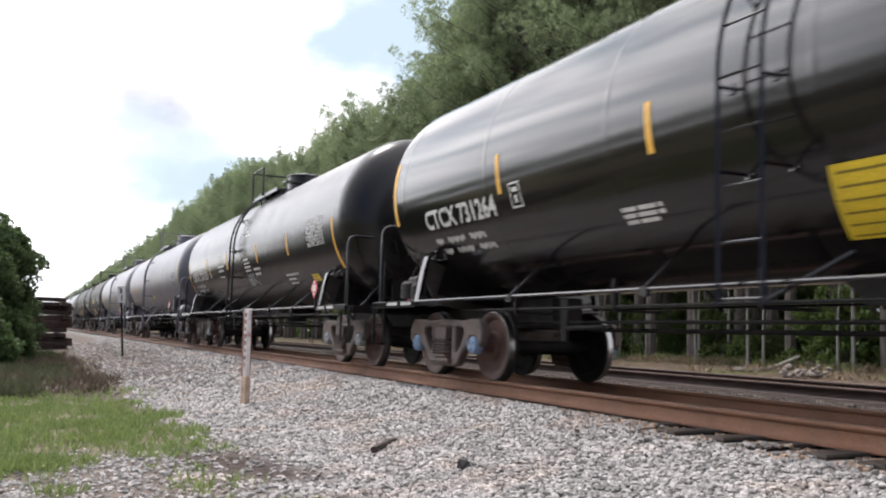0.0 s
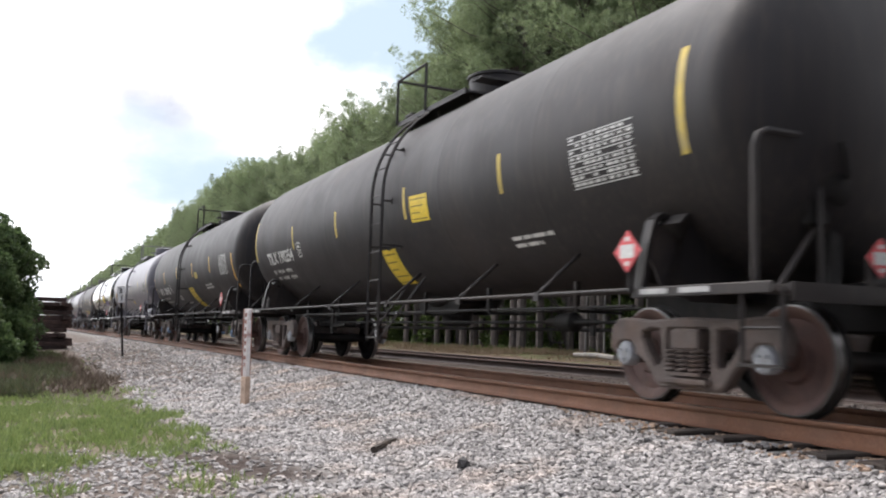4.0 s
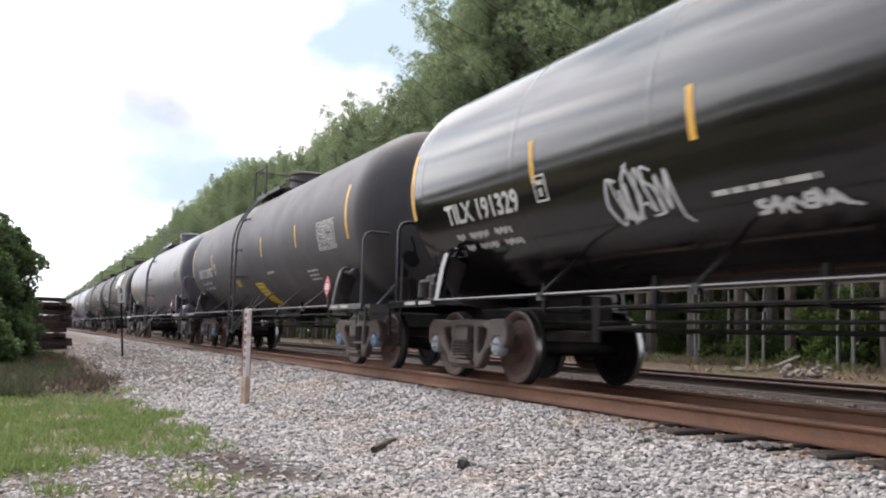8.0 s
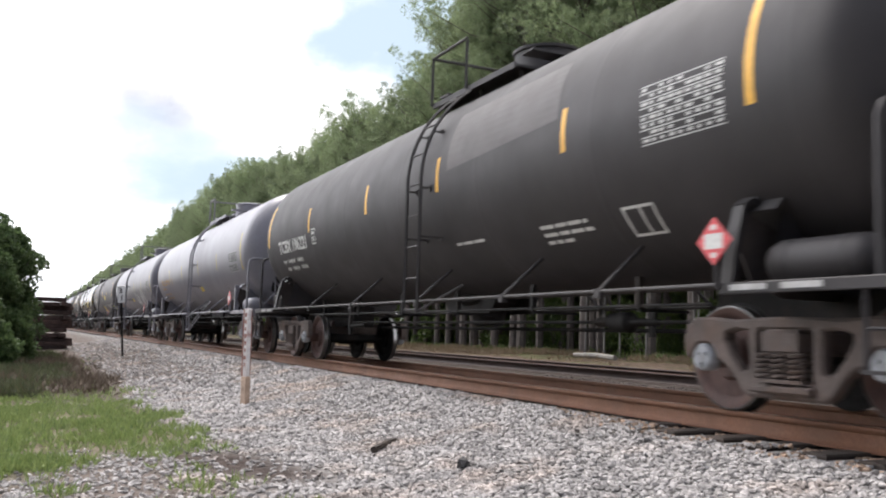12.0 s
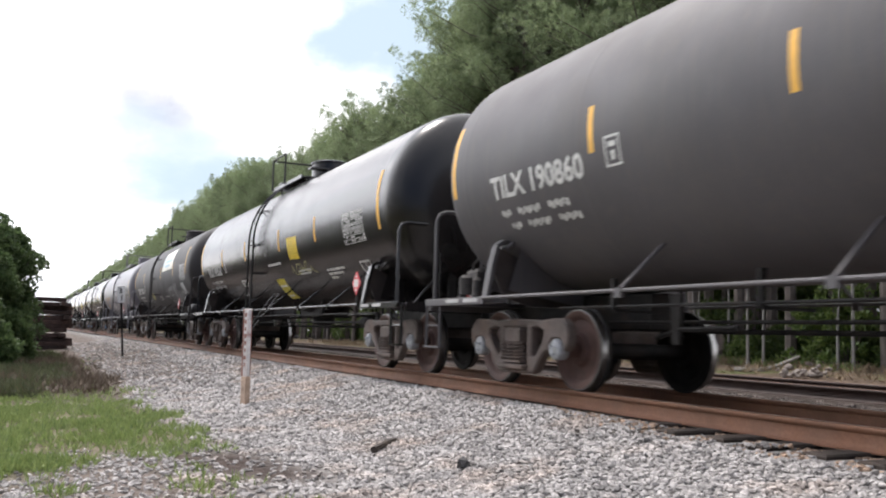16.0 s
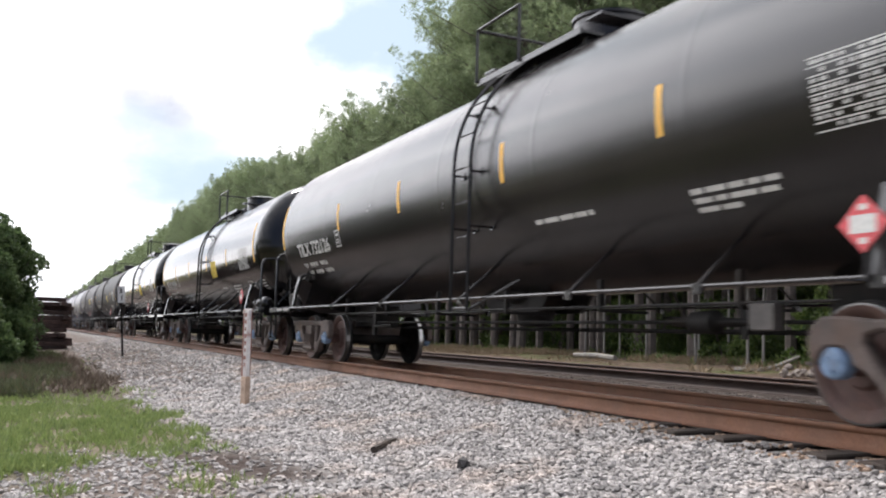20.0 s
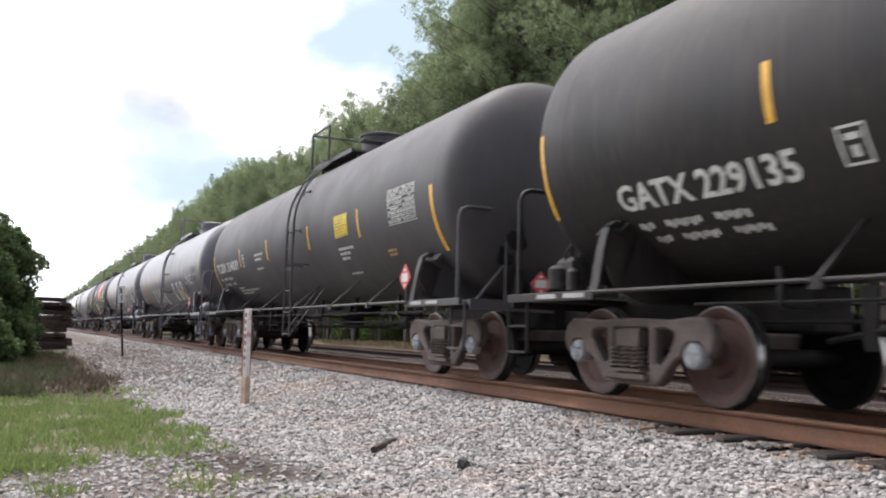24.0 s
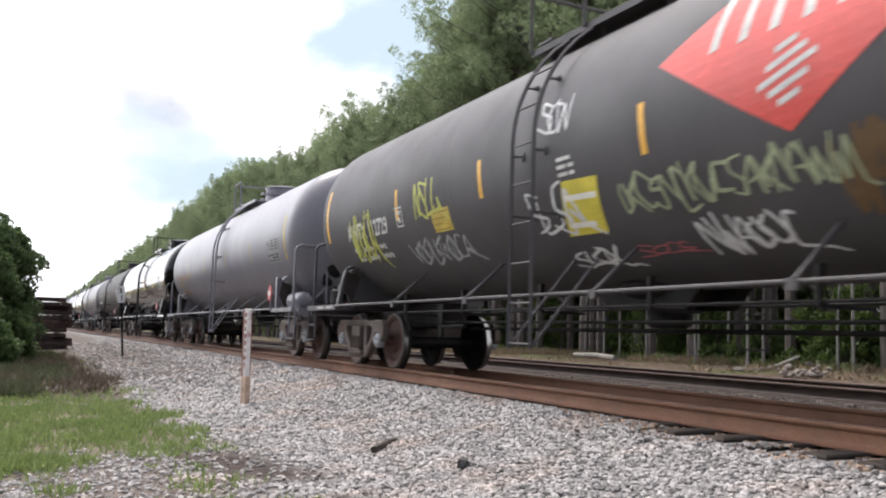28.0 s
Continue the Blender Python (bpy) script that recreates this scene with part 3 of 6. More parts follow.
    part("placard_post", b, "paint", car)
    part("placard", placard_mesh(), [RED, WHITE], car, "red and white diamond placard", at=pose(6.74, -1.6, 1.37))
    b = Mesh()
    b.box((8.3, -0.35, 1.15), (0.02, 0.25, 0.3))
    part("placard_holder", b, "paint", car)
    part("placard", placard_mesh(), [RED, WHITE], car, "red and white diamond placard", at=pose(8.33, -0.35, 1.28, 0, 0, 90) @ Matrix.Scale(0.85, 4))
    # brake gear
    b = Mesh()
    b.box((-7.95, -0.95, 1.3), (0.3, 0.26, 0.34), bevel=0.05)
    b.lathe([(0, 0.06), (0.03, 0.13), (0.24, 0.13), (0.27, 0.06)], (-7.98, -0.72, 1.4), (0, 1, 0), 14)
    b.lathe([(0, 0.1), (0.22, 0.1), (0.26, 0.05)], (-8.02, -1.12, 1.12), (0, 0, 1), 12)
    b.lathe([(0, 0.07), (0.2, 0.07), (0.24, 0.03)], (-7.75, -1.1, 1.1), (0, 0, 1), 10)
    for dy, top in ((-1.05, 1.62), (-0.86, 1.7), (-0.5, 1.5)):
        b.tube([(-7.95, dy, 1.02), (-7.97, dy, top - 0.1), (-7.9, dy + 0.06, top), (-7.6, dy + 0.1, top - 0.04)], 0.022, 6)
    part("control_valve", b, GRIMY, car, "grimy brake control valve and pipes")
    b = Mesh()
    b.lathe([(0, 0.1), (0.03, 0.2), (0.1, 0.22), (0.14, 0.16), (0.16, 0.05)], (8.02, -0.55, 1.92), (1, 0, 0), 18)
    b.box((8.02, -0.72, 1.7), (0.1, 0.2, 0.34), bevel=0.03)
    b.tube([(8.2, -0.55, 1.92), (8.24, -0.62, 2.12), (8.24, -0.66, 2.2)], 0.02, 6)
    b.box((8.0, -0.5, 1.4), (0.07, 0.12, 0.85), bevel=0.015)
    part("hand_brake", b, UNDER, car)
    b = Mesh()
    b.tube([(-6, -0.35, 0.78), (6, -0.35, 0.78)], 0.022, 6)
    part("brake_rod", b, UNDER, car)
    part("train_line_pipe", Mesh().tube([(-6, -0.95, 0.92), (6, -0.95, 0.92)], 0.018, 6), UNDER, car)
    part("brake_rod", Mesh().tube([(-5.2, 0.3, 0.7), (5.2, 0.3, 0.7)], 0.03, 6), UNDER, car)
    for x in (-5, -3, -1, 1, 3, 5):
        part("pipe_hanger", Mesh().box((x, -0.95, 1.05), (0.05, 0.06, 0.32)).box((x, -0.65, 0.88), (0.05, 0.62, 0.03)), UNDER, car)
    b = Mesh()
    b.lathe([(0, 0.05), (0.25, 0.06), (0.3, 0.11), (0.62, 0.12), (0.66, 0.08), (0.7, 0.05), (1.1, 0.035)], (3.4, -0.3, 0.78), (1, 0, 0), 18)
    b.prism([(4.35, 0.62), (4.42, 0.62), (4.46, 0.98), (4.33, 0.98)], -0.32, -0.28)
    part("brake_cylinder", b, UNDER, car)
    b = Mesh()
    b.tube([(-5.1, -0.3, 0.62), (-4.4, -0.6, 0.7), (-3.6, -0.62, 0.72)], 0.028, 6)
    b.prism([(-4.5, 0.55), (-4.4, 0.55), (-4.36, 1.05), (-4.54, 1.05)], -0.62, -0.58)
    part("brake_lever", b, UNDER, car)
    b = Mesh()
    b.lathe([(0, 0.55), (0.12, 0.5), (0.2, 0.28), (0.3, 0.26), (0.45, 0.24), (0.47, 0.16)], (0.15, 0, 1.2), (0, 0, -1), 24)
    b.prism([(-0.75, 1.16), (-0.5, 0.92), (0.8, 0.92), (1.05, 1.16)], -0.35, -0.32)
    b.prism([(-0.75, 1.16), (-0.5, 0.92), (0.8, 0.92), (1.05, 1.16)], 0.32, 0.35)
    part("bottom_outlet", b, UNDER, car)
    for o in car.children:
        if o.name.split(".")[0] not in TOP_PARTS:
            o.location.x += MID
    for x in (-TRUCK_X, TRUCK_X):
        build_truck(car, x + TRUCK_MID)
    return car


def build_reservoir(car, lettered, grey):
    """Brake air reservoir on the walkway of the leading end."""
    x = (7.2 if grey else 6.98) + MID
    b = Mesh()
    b.lathe([(0, 0.08), (0.04, 0.15), (0.12, 0.18), (0.83, 0.18), (0.91, 0.15), (0.95, 0.08)], (x, -1.2, 1.2), (1, 0, 0), 20)
    for dx in (0.2, 0.7):
        b.lathe([(0, 0.185), (0.05, 0.185)], (x + dx, -1.2, 1.2), (1, 0, 0), 20)
    tank = part("air_reservoir", b, "paint", car, "dusty air reservoir on the end walkway")
    if lettered:
        for i in range(4):
            b = Mesh().tube([(x + 0.14 + 0.19 * i + 0.1 * u, -1.2 - 0.19 * math.cos(0.5 - v), 1.2 + 0.19 * math.sin(0.5 - v)) for u, v in ((0, 0.9), (0.3, 0.1), (0.8, 0.2), (0.9, 0.9), (0.2, 0.55))], 0.016, 4)
            part("graffiti", b, SPRAY_WHITE, tank, "white sprayed stroke")


def placard_mesh():
    b = Mesh()
    h = 0.19
    b.prism([(-h, 0), (0, -h), (h, 0), (0, h)], -0.006, 0.006)
    b.slot = 1
    for y in (-0.01, 0.006):
        b.prism([(-0.1, -0.06), (0.1, -0.06), (0.1, 0.06), (-0.1, 0.06)], y, y + 0.004)
        b.prism([(-0.03, 0.09), (0.03, 0.09), (0.03, 0.13), (-0.03, 0.13)], y, y + 0.004)
        b.prism([(-0.03, -0.13), (0.03, -0.13), (0.03, -0.09), (-0.03, -0.09)], y, y + 0.004)
    return b


# ---------- the ground ----------
def lerp_table(tab, v):
    for (a, za), (b, zb) in zip(tab, tab[1:]):
        if v <= b:
            k = min(1.0, max(0.0, (v - a) / (b - a)))
            return za + (zb - za) * k
    return tab[-1][1]


PROFILE = [(-400, -0.75), (-60, -0.75), (-9, -0.72), (-5.5, -0.68), (-3.6, -0.62), (-2.6, -0.54), (-0.9, -0.24), (-0.55, -0.215), (2.1, -0.215),
           (3.0, -0.25), (4.2, -0.215), (7.1, -0.215), (7.6, -0.25), (9.2, -0.7), (12, -0.62), (18, -0.42), (26, -0.42), (60, -0.3), (1500, 0.0)]


def ground_z(x, y):
    z = lerp_table(PROFILE, y)
    if y < -1.0:
        z += 0.03 * noise.noise((x * 0.5, y * 0.5, 0)) * min(1, (-1.0 - y))
    if y > 9:
        z += 0.12 * noise.noise((x * 0.2, y * 0.2, 3.1))
    return z


def grass_amount(x, y):
    """1 in the grassy patch beside the ballast, 0 on the stone."""
    edge = -3.7 - 0.02 * (x + 9) + 0.6 * noise.noise((x * 0.55, y * 0.4, 7.7))
    g = min(1.0, max(0.0, (edge - y) / 0.8))
    near = min(1.0, max(0.0, (-8.0 - x + 1.6 * noise.noise((x * 0.6, y * 0.6, 2.2))) / 1.6))
    near = max(near, 0.35 * min(1.0, max(0.0, 3.0 * noise.noise((x * 1.3, y * 1.3, 5.2)))))
    near *= 1 - 0.92 * min(1.0, max(0.0, (-15.5 - x + 1.5 * noise.noise((x * 0.5, y * 0.5, 3))) / 3))
    near *= min(1.0, max(0.0, 2.2 * math.hypot((x + 7.8 - 1.3 * (y + 3.75)) / 1.0, (y + 3.75) / 0.6) - 1.4))
    return g * near * (1 - 0.85 * min(1.0, max(0.0, (-13.5 - x + 2 * noise.noise((x * 0.4, y * 0.4, 6))) / 3)) * min(1.0, max(0.0, (y + 6.2) / 1.0)))


def ground_material():
    m = bpy.data.materials.new("gravel_and_soil")
    m.use_nodes = True
    nt = m.node_tree
    b = nt.nodes["Principled BSDF"]
    b.inputs["Roughness"].default_value = 0.95
    b.inputs["Specular IOR Level"].default_value = 0.1
    co = nt.nodes.new("ShaderNodeTexCoord")

    def nz(sc, d=6):
        n = nt.nodes.new("ShaderNodeTexNoise")
        n.inputs["Scale"].default_value, n.inputs["Detail"].default_value = sc, d
        nt.links.new(co.outputs["Object"], n.inputs["Vector"])
        return n.outputs["Fac"]

    def mp(v, a, c):
        r = nt.nodes.new("ShaderNodeMapRange")
        r.inputs["From Min"].default_value, r.inputs["From Max"].default_value = a, c
        nt.links.new(v, r.inputs["Value"])
        return r.outputs["Result"]

    def mx(f, a, c):
        x = nt.nodes.new("ShaderNodeMix")
        x.data_type = 'RGBA'
        nt.links.new(f, x.inputs["Factor"])
        for k, v in (("A", a), ("B", c)):
            if isinstance(v, tuple):
                x.inputs[k].default_value = (*v, 1)
            else:
                nt.links.new(v, x.inputs[k])
        return x.outputs["Result"]

    vor = nt.nodes.new("ShaderNodeTexVoronoi")
    vor.inputs["Scale"].default_value = 19
    nt.links.new(co.outputs["Object"], vor.inputs["Vector"])
    sep = nt.nodes.new("ShaderNodeSeparateColor")
    nt.links.new(vor.outputs["Color"], sep.inputs["Color"])
    stone = mx(sep.outputs["Red"], (0.12, 0.115, 0.11), (0.35, 0.335, 0.32))
    soil = mx(mp(nz(6), 0.3, 0.7), (0.05, 0.037, 0.03), (0.14, 0.11, 0.093))
    soil = mx(mp(nz(23, 3), 0.52, 0.7), soil, (0.22, 0.195, 0.175))
    leaf = mx(mp(nz(2.2), 0.35, 0.65), (0.085, 0.09, 0.035), (0.15, 0.13, 0.075))
    at = nt.nodes.new("ShaderNodeAttribute")
    at.attribute_name = "cover"
    sp = nt.nodes.new("ShaderNodeSeparateColor")
    nt.links.new(at.outputs["Color"], sp.inputs["Color"])
    c = mx(sp.outputs["Green"], stone, soil)
    # blue: dark mud, dark ground by the bushes, and shade round the tracks as colour
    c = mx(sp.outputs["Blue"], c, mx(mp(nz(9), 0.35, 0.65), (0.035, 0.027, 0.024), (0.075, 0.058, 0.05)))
    c = mx(sp.outputs["Red"], c, leaf)
    litter = mx(mp(nz(3.5), 0.35, 0.65), (0.05, 0.036, 0.026), (0.13, 0.095, 0.07))
    litter = mx(mp(nz(0.35, 3), 0.5, 0.62), litter, (0.075, 0.08, 0.035))
    c = mx(at.outputs["Alpha"], c, litter)
    nt.links.new(c, b.inputs["Base Color"])
    bp = nt.nodes.new("ShaderNodeBump")
    bp.inputs["Strength"].default_value = 0.9
    bp.inputs["Distance"].default_value = 0.03
    nt.links.new(vor.outputs["Distance"], bp.inputs["Height"])
    nt.links.new(bp.outputs["Normal"], b.inputs["Normal"])
    return m


def build_ground():
    xs = sorted(set(list(np.arange(-40, 6.01, 0.4)) + list(np.arange(-120, -40, 3.0)) + list(np.arange(-800, -120, 40.0)) + [-3000.0, -1500.0, 9, 14, 22, 40, 80, 200, 600, 3000]))
    ys = sorted(set(list(np.arange(-10, -0.5, 0.3)) + [-0.55, -0.2, -0.05, 0.8, 1.65, 1.8, 2.1, 3.0, 4.2, 4.7, 4.95, 6.5, 6.75, 7.1, 7.6, 8.4, 9.2, 10, 11, 12, 13.5, 15, 17, 19, 21, 24, 28, 34, 42, 60, 100, 200, 500, 1500, 3000] + [-11, -13, -16, -20, -30, -60, -150, -400, -1000, -3000]))
    vs, cover = [], []
    for x in xs:
        for y in ys:
            vs.append((x, y, ground_z(x, y)))
            g = grass_amount(x, y)
            far = min(1.0, max(0.0, (y - 9.0) / 2.0))
            back = min(1.0, max(0.0, (-9 - y) / 3.0))
            soil_cover = min(1.0, max(0.0, (-3.3 - y + 0.7 * noise.noise((x * 0.5, y * 0.8, 1.3))) / 0.7)) * min(1.0, max(0.0, (-4.0 - x) / 2))
            soil_cover = max(soil_cover, min(1.0, max(0.0, (-15 - x) / 6)) * min(1.0, max(0.0, (-3.4 - y) / 0.5)))
            soil_cover = max(soil_cover, min(1.0, max(0.0, (-11 - x) / 8)) * min(1.0, max(0.0, (-0.7 - y) / 1.0)))
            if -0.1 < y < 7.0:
                soil_cover = 1.0
            dark_ground = min(1.0, max(0.0, 1.7 - 1.4 * math.hypot((x + 7.8 - 1.3 * (y + 3.75)) / 1.0, (y + 3.75) / 0.6) + 0.6 * noise.noise((x * 2, y * 2, 8))))
            # darker ground at the far left, before the bushes
            dark_ground = max(dark_ground, 0.75 * min(1.0, max(0.0, (-15 - x) / 3)) * min(1.0, max(0.0, (-4.1 - y + 0.5 * noise.noise((x * 0.6, y, 3))) / 0.5)))
            # track bed: brown soil with shade under and behind the train in its colour
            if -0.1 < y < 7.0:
                dark_ground = 0.75
            cover.append((max(g * 0.6, back), 0.9 * soil_cover, dark_ground, far))
    n = len(ys)
    fs = [(i * n + j, (i + 1) * n + j, (i + 1) * n + j + 1, i * n + j + 1) for i in range(len(xs) - 1) for j in range(n - 1)]
    me = bpy.data.meshes.new("ground")
    me.from_pydata(vs, [], fs)
    at = me.attributes.new("cover", 'FLOAT_COLOR', 'POINT')
    at.data.foreach_set("color", [c for q in cover for c in q])
    me.materials.append(ground_material())
    me.polygons.foreach_set("use_smooth", [True] * len(me.polygons))
    tagged(new("ground", me), "pale grey ballast gravel sloping down to soil and thin grass", "ground", kind="structure")


def scatter_stones(name, pts, sizes, material, label, seed, category="ballast"):
    """Many broken stones joined into one mesh. pts: places; sizes: radii."""
    rng = np.random.default_rng(seed)
    bm = bmesh.new()
    bmesh.ops.create_icosphere(bm, subdivisions=1, radius=1.0)
    base = np.array([v.co[:] for v in bm.verts])
    faces = np.array([[v.index for v in f.verts] for f in bm.faces])
    bm.free()
    n = len(pts)
    k = len(base)
    V = base[None] * (1 + rng.uniform(-0.38, 0.30, (n, k, 1)))
    V *= np.stack([rng.uniform(0.8, 1.4, n), rng.uniform(0.7, 1.1, n), rng.uniform(0.5, 0.85, n)], 1)[:, None, :]
    a = rng.uniform(0, 2 * np.pi, n)
    tl = rng.uniform(-0.7, 0.7, n)
    ca, sa, ct, st = np.cos(a), np.sin(a), np.cos(tl), np.sin(tl)
    y = V[..., 1] * ct[:, None] - V[..., 2] * st[:, None]
    z = V[..., 1] * st[:, None] + V[..., 2] * ct[:, None]
    x = V[..., 0] * ca[:, None] - y * sa[:, None]
    y = V[..., 0] * sa[:, None] + y * ca[:, None]
    P = np.stack([x, y, z], -1) * np.asarray(sizes)[:, None, None] + np.asarray(pts)[:, None, :]
    F = (faces[None] + (np.arange(n) * k)[:, None, None]).reshape(-1, 3)
    me = bpy.data.meshes.new(name)
    me.from_pydata(P.reshape(-1, 3).tolist(), [], F.tolist())
    me.materials.append(material)
    return tagged(new(name, me), label, category, kind="stuff")


def build_ballast():
    rng = np.random.default_rng(4)
    pts, sizes, rusty, rusty_sizes = [], [], [], []
    zones = [(-9.5, -5.5, -6.2, -4.4, 620, 0.022), (-9.5, 0.5, -4.4, -0.05, 800, 0.025), (-16, -9.5, -4.0, -0.05, 430, 0.031), (-30, -16, -3.8, -0.05, 190, 0.038), (-55, -30, -3.6, -0.5, 60, 0.05), (-16, 1, 2.15, 4.5, 110, 0.035)]
    for x0, x1, y0, y1, dens, r in zones:
        n = int((x1 - x0) * (y1 - y0) * dens)
        for x, y, q in zip(rng.uniform(x0, x1, n), rng.uniform(y0, y1, n), rng.uniform(0, 1, n)):
            thin = min(1.0, max(0.42, (y + 4.2 + 0.5 * noise.noise((x * 0.7, y * 0.7, 4))) / 0.8)) if y < -3.0 else 1.0
            if x < -15:
                thin *= 1 - 0.75 * min(1.0, (-15 - x) / 6) * min(1.0, max(0.0, (-1.0 - y) / 1.0))
            if grass_amount(x, y) > 0.4:
                thin *= 0.3
            covered = (x < -6.5 - 0.5 * noise.noise((x, y, 5)) or noise.noise((x * 2.3, y * 3, 5)) > 0.3) and y < -0.05
            if q > thin or (not covered and (-0.62 < y < -0.16 or 0.1 < y < 2.2) and abs(((x + 0.22) / 0.495) % 1 - 0.5) < 0.22):
                continue
            if math.hypot((x + 7.8 - 1.3 * (y + 3.75)) / 1.0, (y + 3.75) / 0.6) < 0.9 and q > 0.12:
                continue
            if (y > -0.09 and y < 0.14) or abs(y - 1.55) < 0.1:
                continue
            s = r * rng.uniform(0.6, 1.25) * (0.7 if y > -0.3 and y < 0.2 else 1.0)
            p = (x, y, ground_z(x, y) + s * 0.3 + (0.03 * min(1.0, max(0.0, (y + 1.3) / 0.7)) if covered and y < -0.35 else 0.0))
            if y > -0.15 - 0.65 * rng.random() ** 1.1 * min(1.0, max(0.25, (x + 9.5) / 2.5)) and y < 0.1:
                rusty.append(p)
                rusty_sizes.append(s)
                continue
            pts.append(p)
            sizes.append(s)
    # stones beyond the near track take a darker brown than the rest
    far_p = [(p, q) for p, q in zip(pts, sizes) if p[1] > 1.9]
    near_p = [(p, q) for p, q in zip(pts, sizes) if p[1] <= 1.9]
    scatter_stones("dirty_stones", [p for p, q in far_p], [q for p, q in far_p], DARK_STONE, "dull dark ballast stones between the two tracks", 13)
    pts, sizes = [p for p, q in near_p], [q for p, q in near_p]
    scatter_stones("rusty_stones", rusty, rusty_sizes, RUSTY_STONE, "rust-stained brown stones along the rail foot", 12)
    scatter_stones("ballast_stones", pts, sizes, STONE, "loose angular pale grey ballast stones beside the rails", 11)


# ---------- tracks ----------
def rail_mesh(x0, x1):
    prof = [(-0.076, -0.186), (0.076, -0.186), (0.076, -0.174), (0.02, -0.158), (0.009, -0.13), (0.009, -0.055), (0.036, -0.04), (0.0375, -0.012), (0.028, 0.0),
            (-0.028, 0.0), (-0.0375, -0.012), (-0.036, -0.04), (-0.009, -0.055), (-0.009, -0.13), (-0.02, -0.158), (-0.076, -0.174)]
    b = Mesh()
    xs = [x0, -60, -20, -10, -5, 0, x1]
    n = len(prof)
    vs = [(x, y, z) for x in xs for y, z in prof]
    for i in range(len(xs) - 1):
        for k in range(n):
            j = (k + 1) % n
            b.slot = 1 if k == 8 else 0
            b.add([], [])
            b.f.append([i * n + k, i * n + j, (i + 1) * n + j, (i + 1) * n + k])
            b.m.append(b.slot)
    b.v = vs
    b.f += [list(range(n))[::-1], list(range((len(xs) - 1) * n, len(xs) * n))]
    b.m += [0, 0]
    return b


def build_track(y, name, label, near):
    tr = thing(name, label, "railway track", kind="structure")
    for dy in (-0.755, 0.755):
        part("rail", rail_mesh(-900, 60), [RAIL, RAIL_TOP] if near else [SHADED_RAIL, RAIL], tr, "rusty brown steel rail" if near else "dark steel rail, the train's shade in its colour", 60, at=pose(0, y + dy, 0))
    tie = Mesh().box((0, 0, -0.275), (0.22, 2.68, 0.17), bevel=0.015).data("sleeper", TIE, 0)
    plate = Mesh()
    plate.box((0, 0, -0.188), (0.19, 0.36, 0.018))
    for sx, sy in ((-0.06, -0.1), (0.06, -0.1), (0.0, 0.1), (-0.05, -0.15)):
        plate.box((sx, sy, -0.165), (0.022, 0.035, 0.04))
    plate = plate.data("tie_plate", PLATE, 0)
    rng = random.Random(3)
    n = 150 if near else 60
    for i in range(n):
        x = 3.8 - i * 0.495
        t = part("sleeper", tie, None, tr, at=pose(x + rng.uniform(-0.03, 0.03), y + rng.uniform(-0.06, 0.05), 0.012 if x > -6.7 else -0.035, 0, 0, rng.uniform(-1, 1)))
        if near and i < 14:
            for dy in (-0.755, 0.755):
                part("tie_plate", plate, None, t, at=pose(0, dy, 0))
    rest = Mesh()
    for i in range(n, 900):
        rest.box((3.8 - i * 0.495, y, -0.275), (0.22, 2.68, 0.17))
    tagged(part("sleepers", rest, TIE, tr, "far row of dark sleepers", 0), kind="stuff")


# ---------- trees ----------
BARK = mat("pine_bark", (0.11, 0.088, 0.075), 0.9, var=0.35, scale=3, bump=0.6, bump_scale=18, stain=(0.25, 0.23, 0.2), stain_amt=0.4)
PALE_BARK = mat("pale_grey_bark", (0.2, 0.185, 0.165), 0.9, var=0.3, scale=4, bump=0.4, bump_scale=25)
NEEDLES = leaf_mat("pine_needles", (0.155, 0.205, 0.11), (0.25, 0.3, 0.165), 0.58)
LEAVES = leaf_mat("broad_leaves", (0.045, 0.08, 0.03), (0.1, 0.145, 0.055), 0.45)
SCRUB = leaf_mat("scrub_leaves", (0.05, 0.09, 0.02), (0.13, 0.17, 0.04), 0.4)
GRASS = leaf_mat("grass_blades", (0.11, 0.165, 0.05), (0.235, 0.285, 0.1), 0.4)
WEEDS = leaf_mat("low_weed_leaves", (0.06, 0.08, 0.035), (0.13, 0.135, 0.07), 0.4)
STRAW = mat("dry_straw", (0.2, 0.145, 0.085), 0.9, var=0.3)

DEAD = mat("dead_brush_stalks", (0.135, 0.1, 0.07), 0.9, var=0.3)


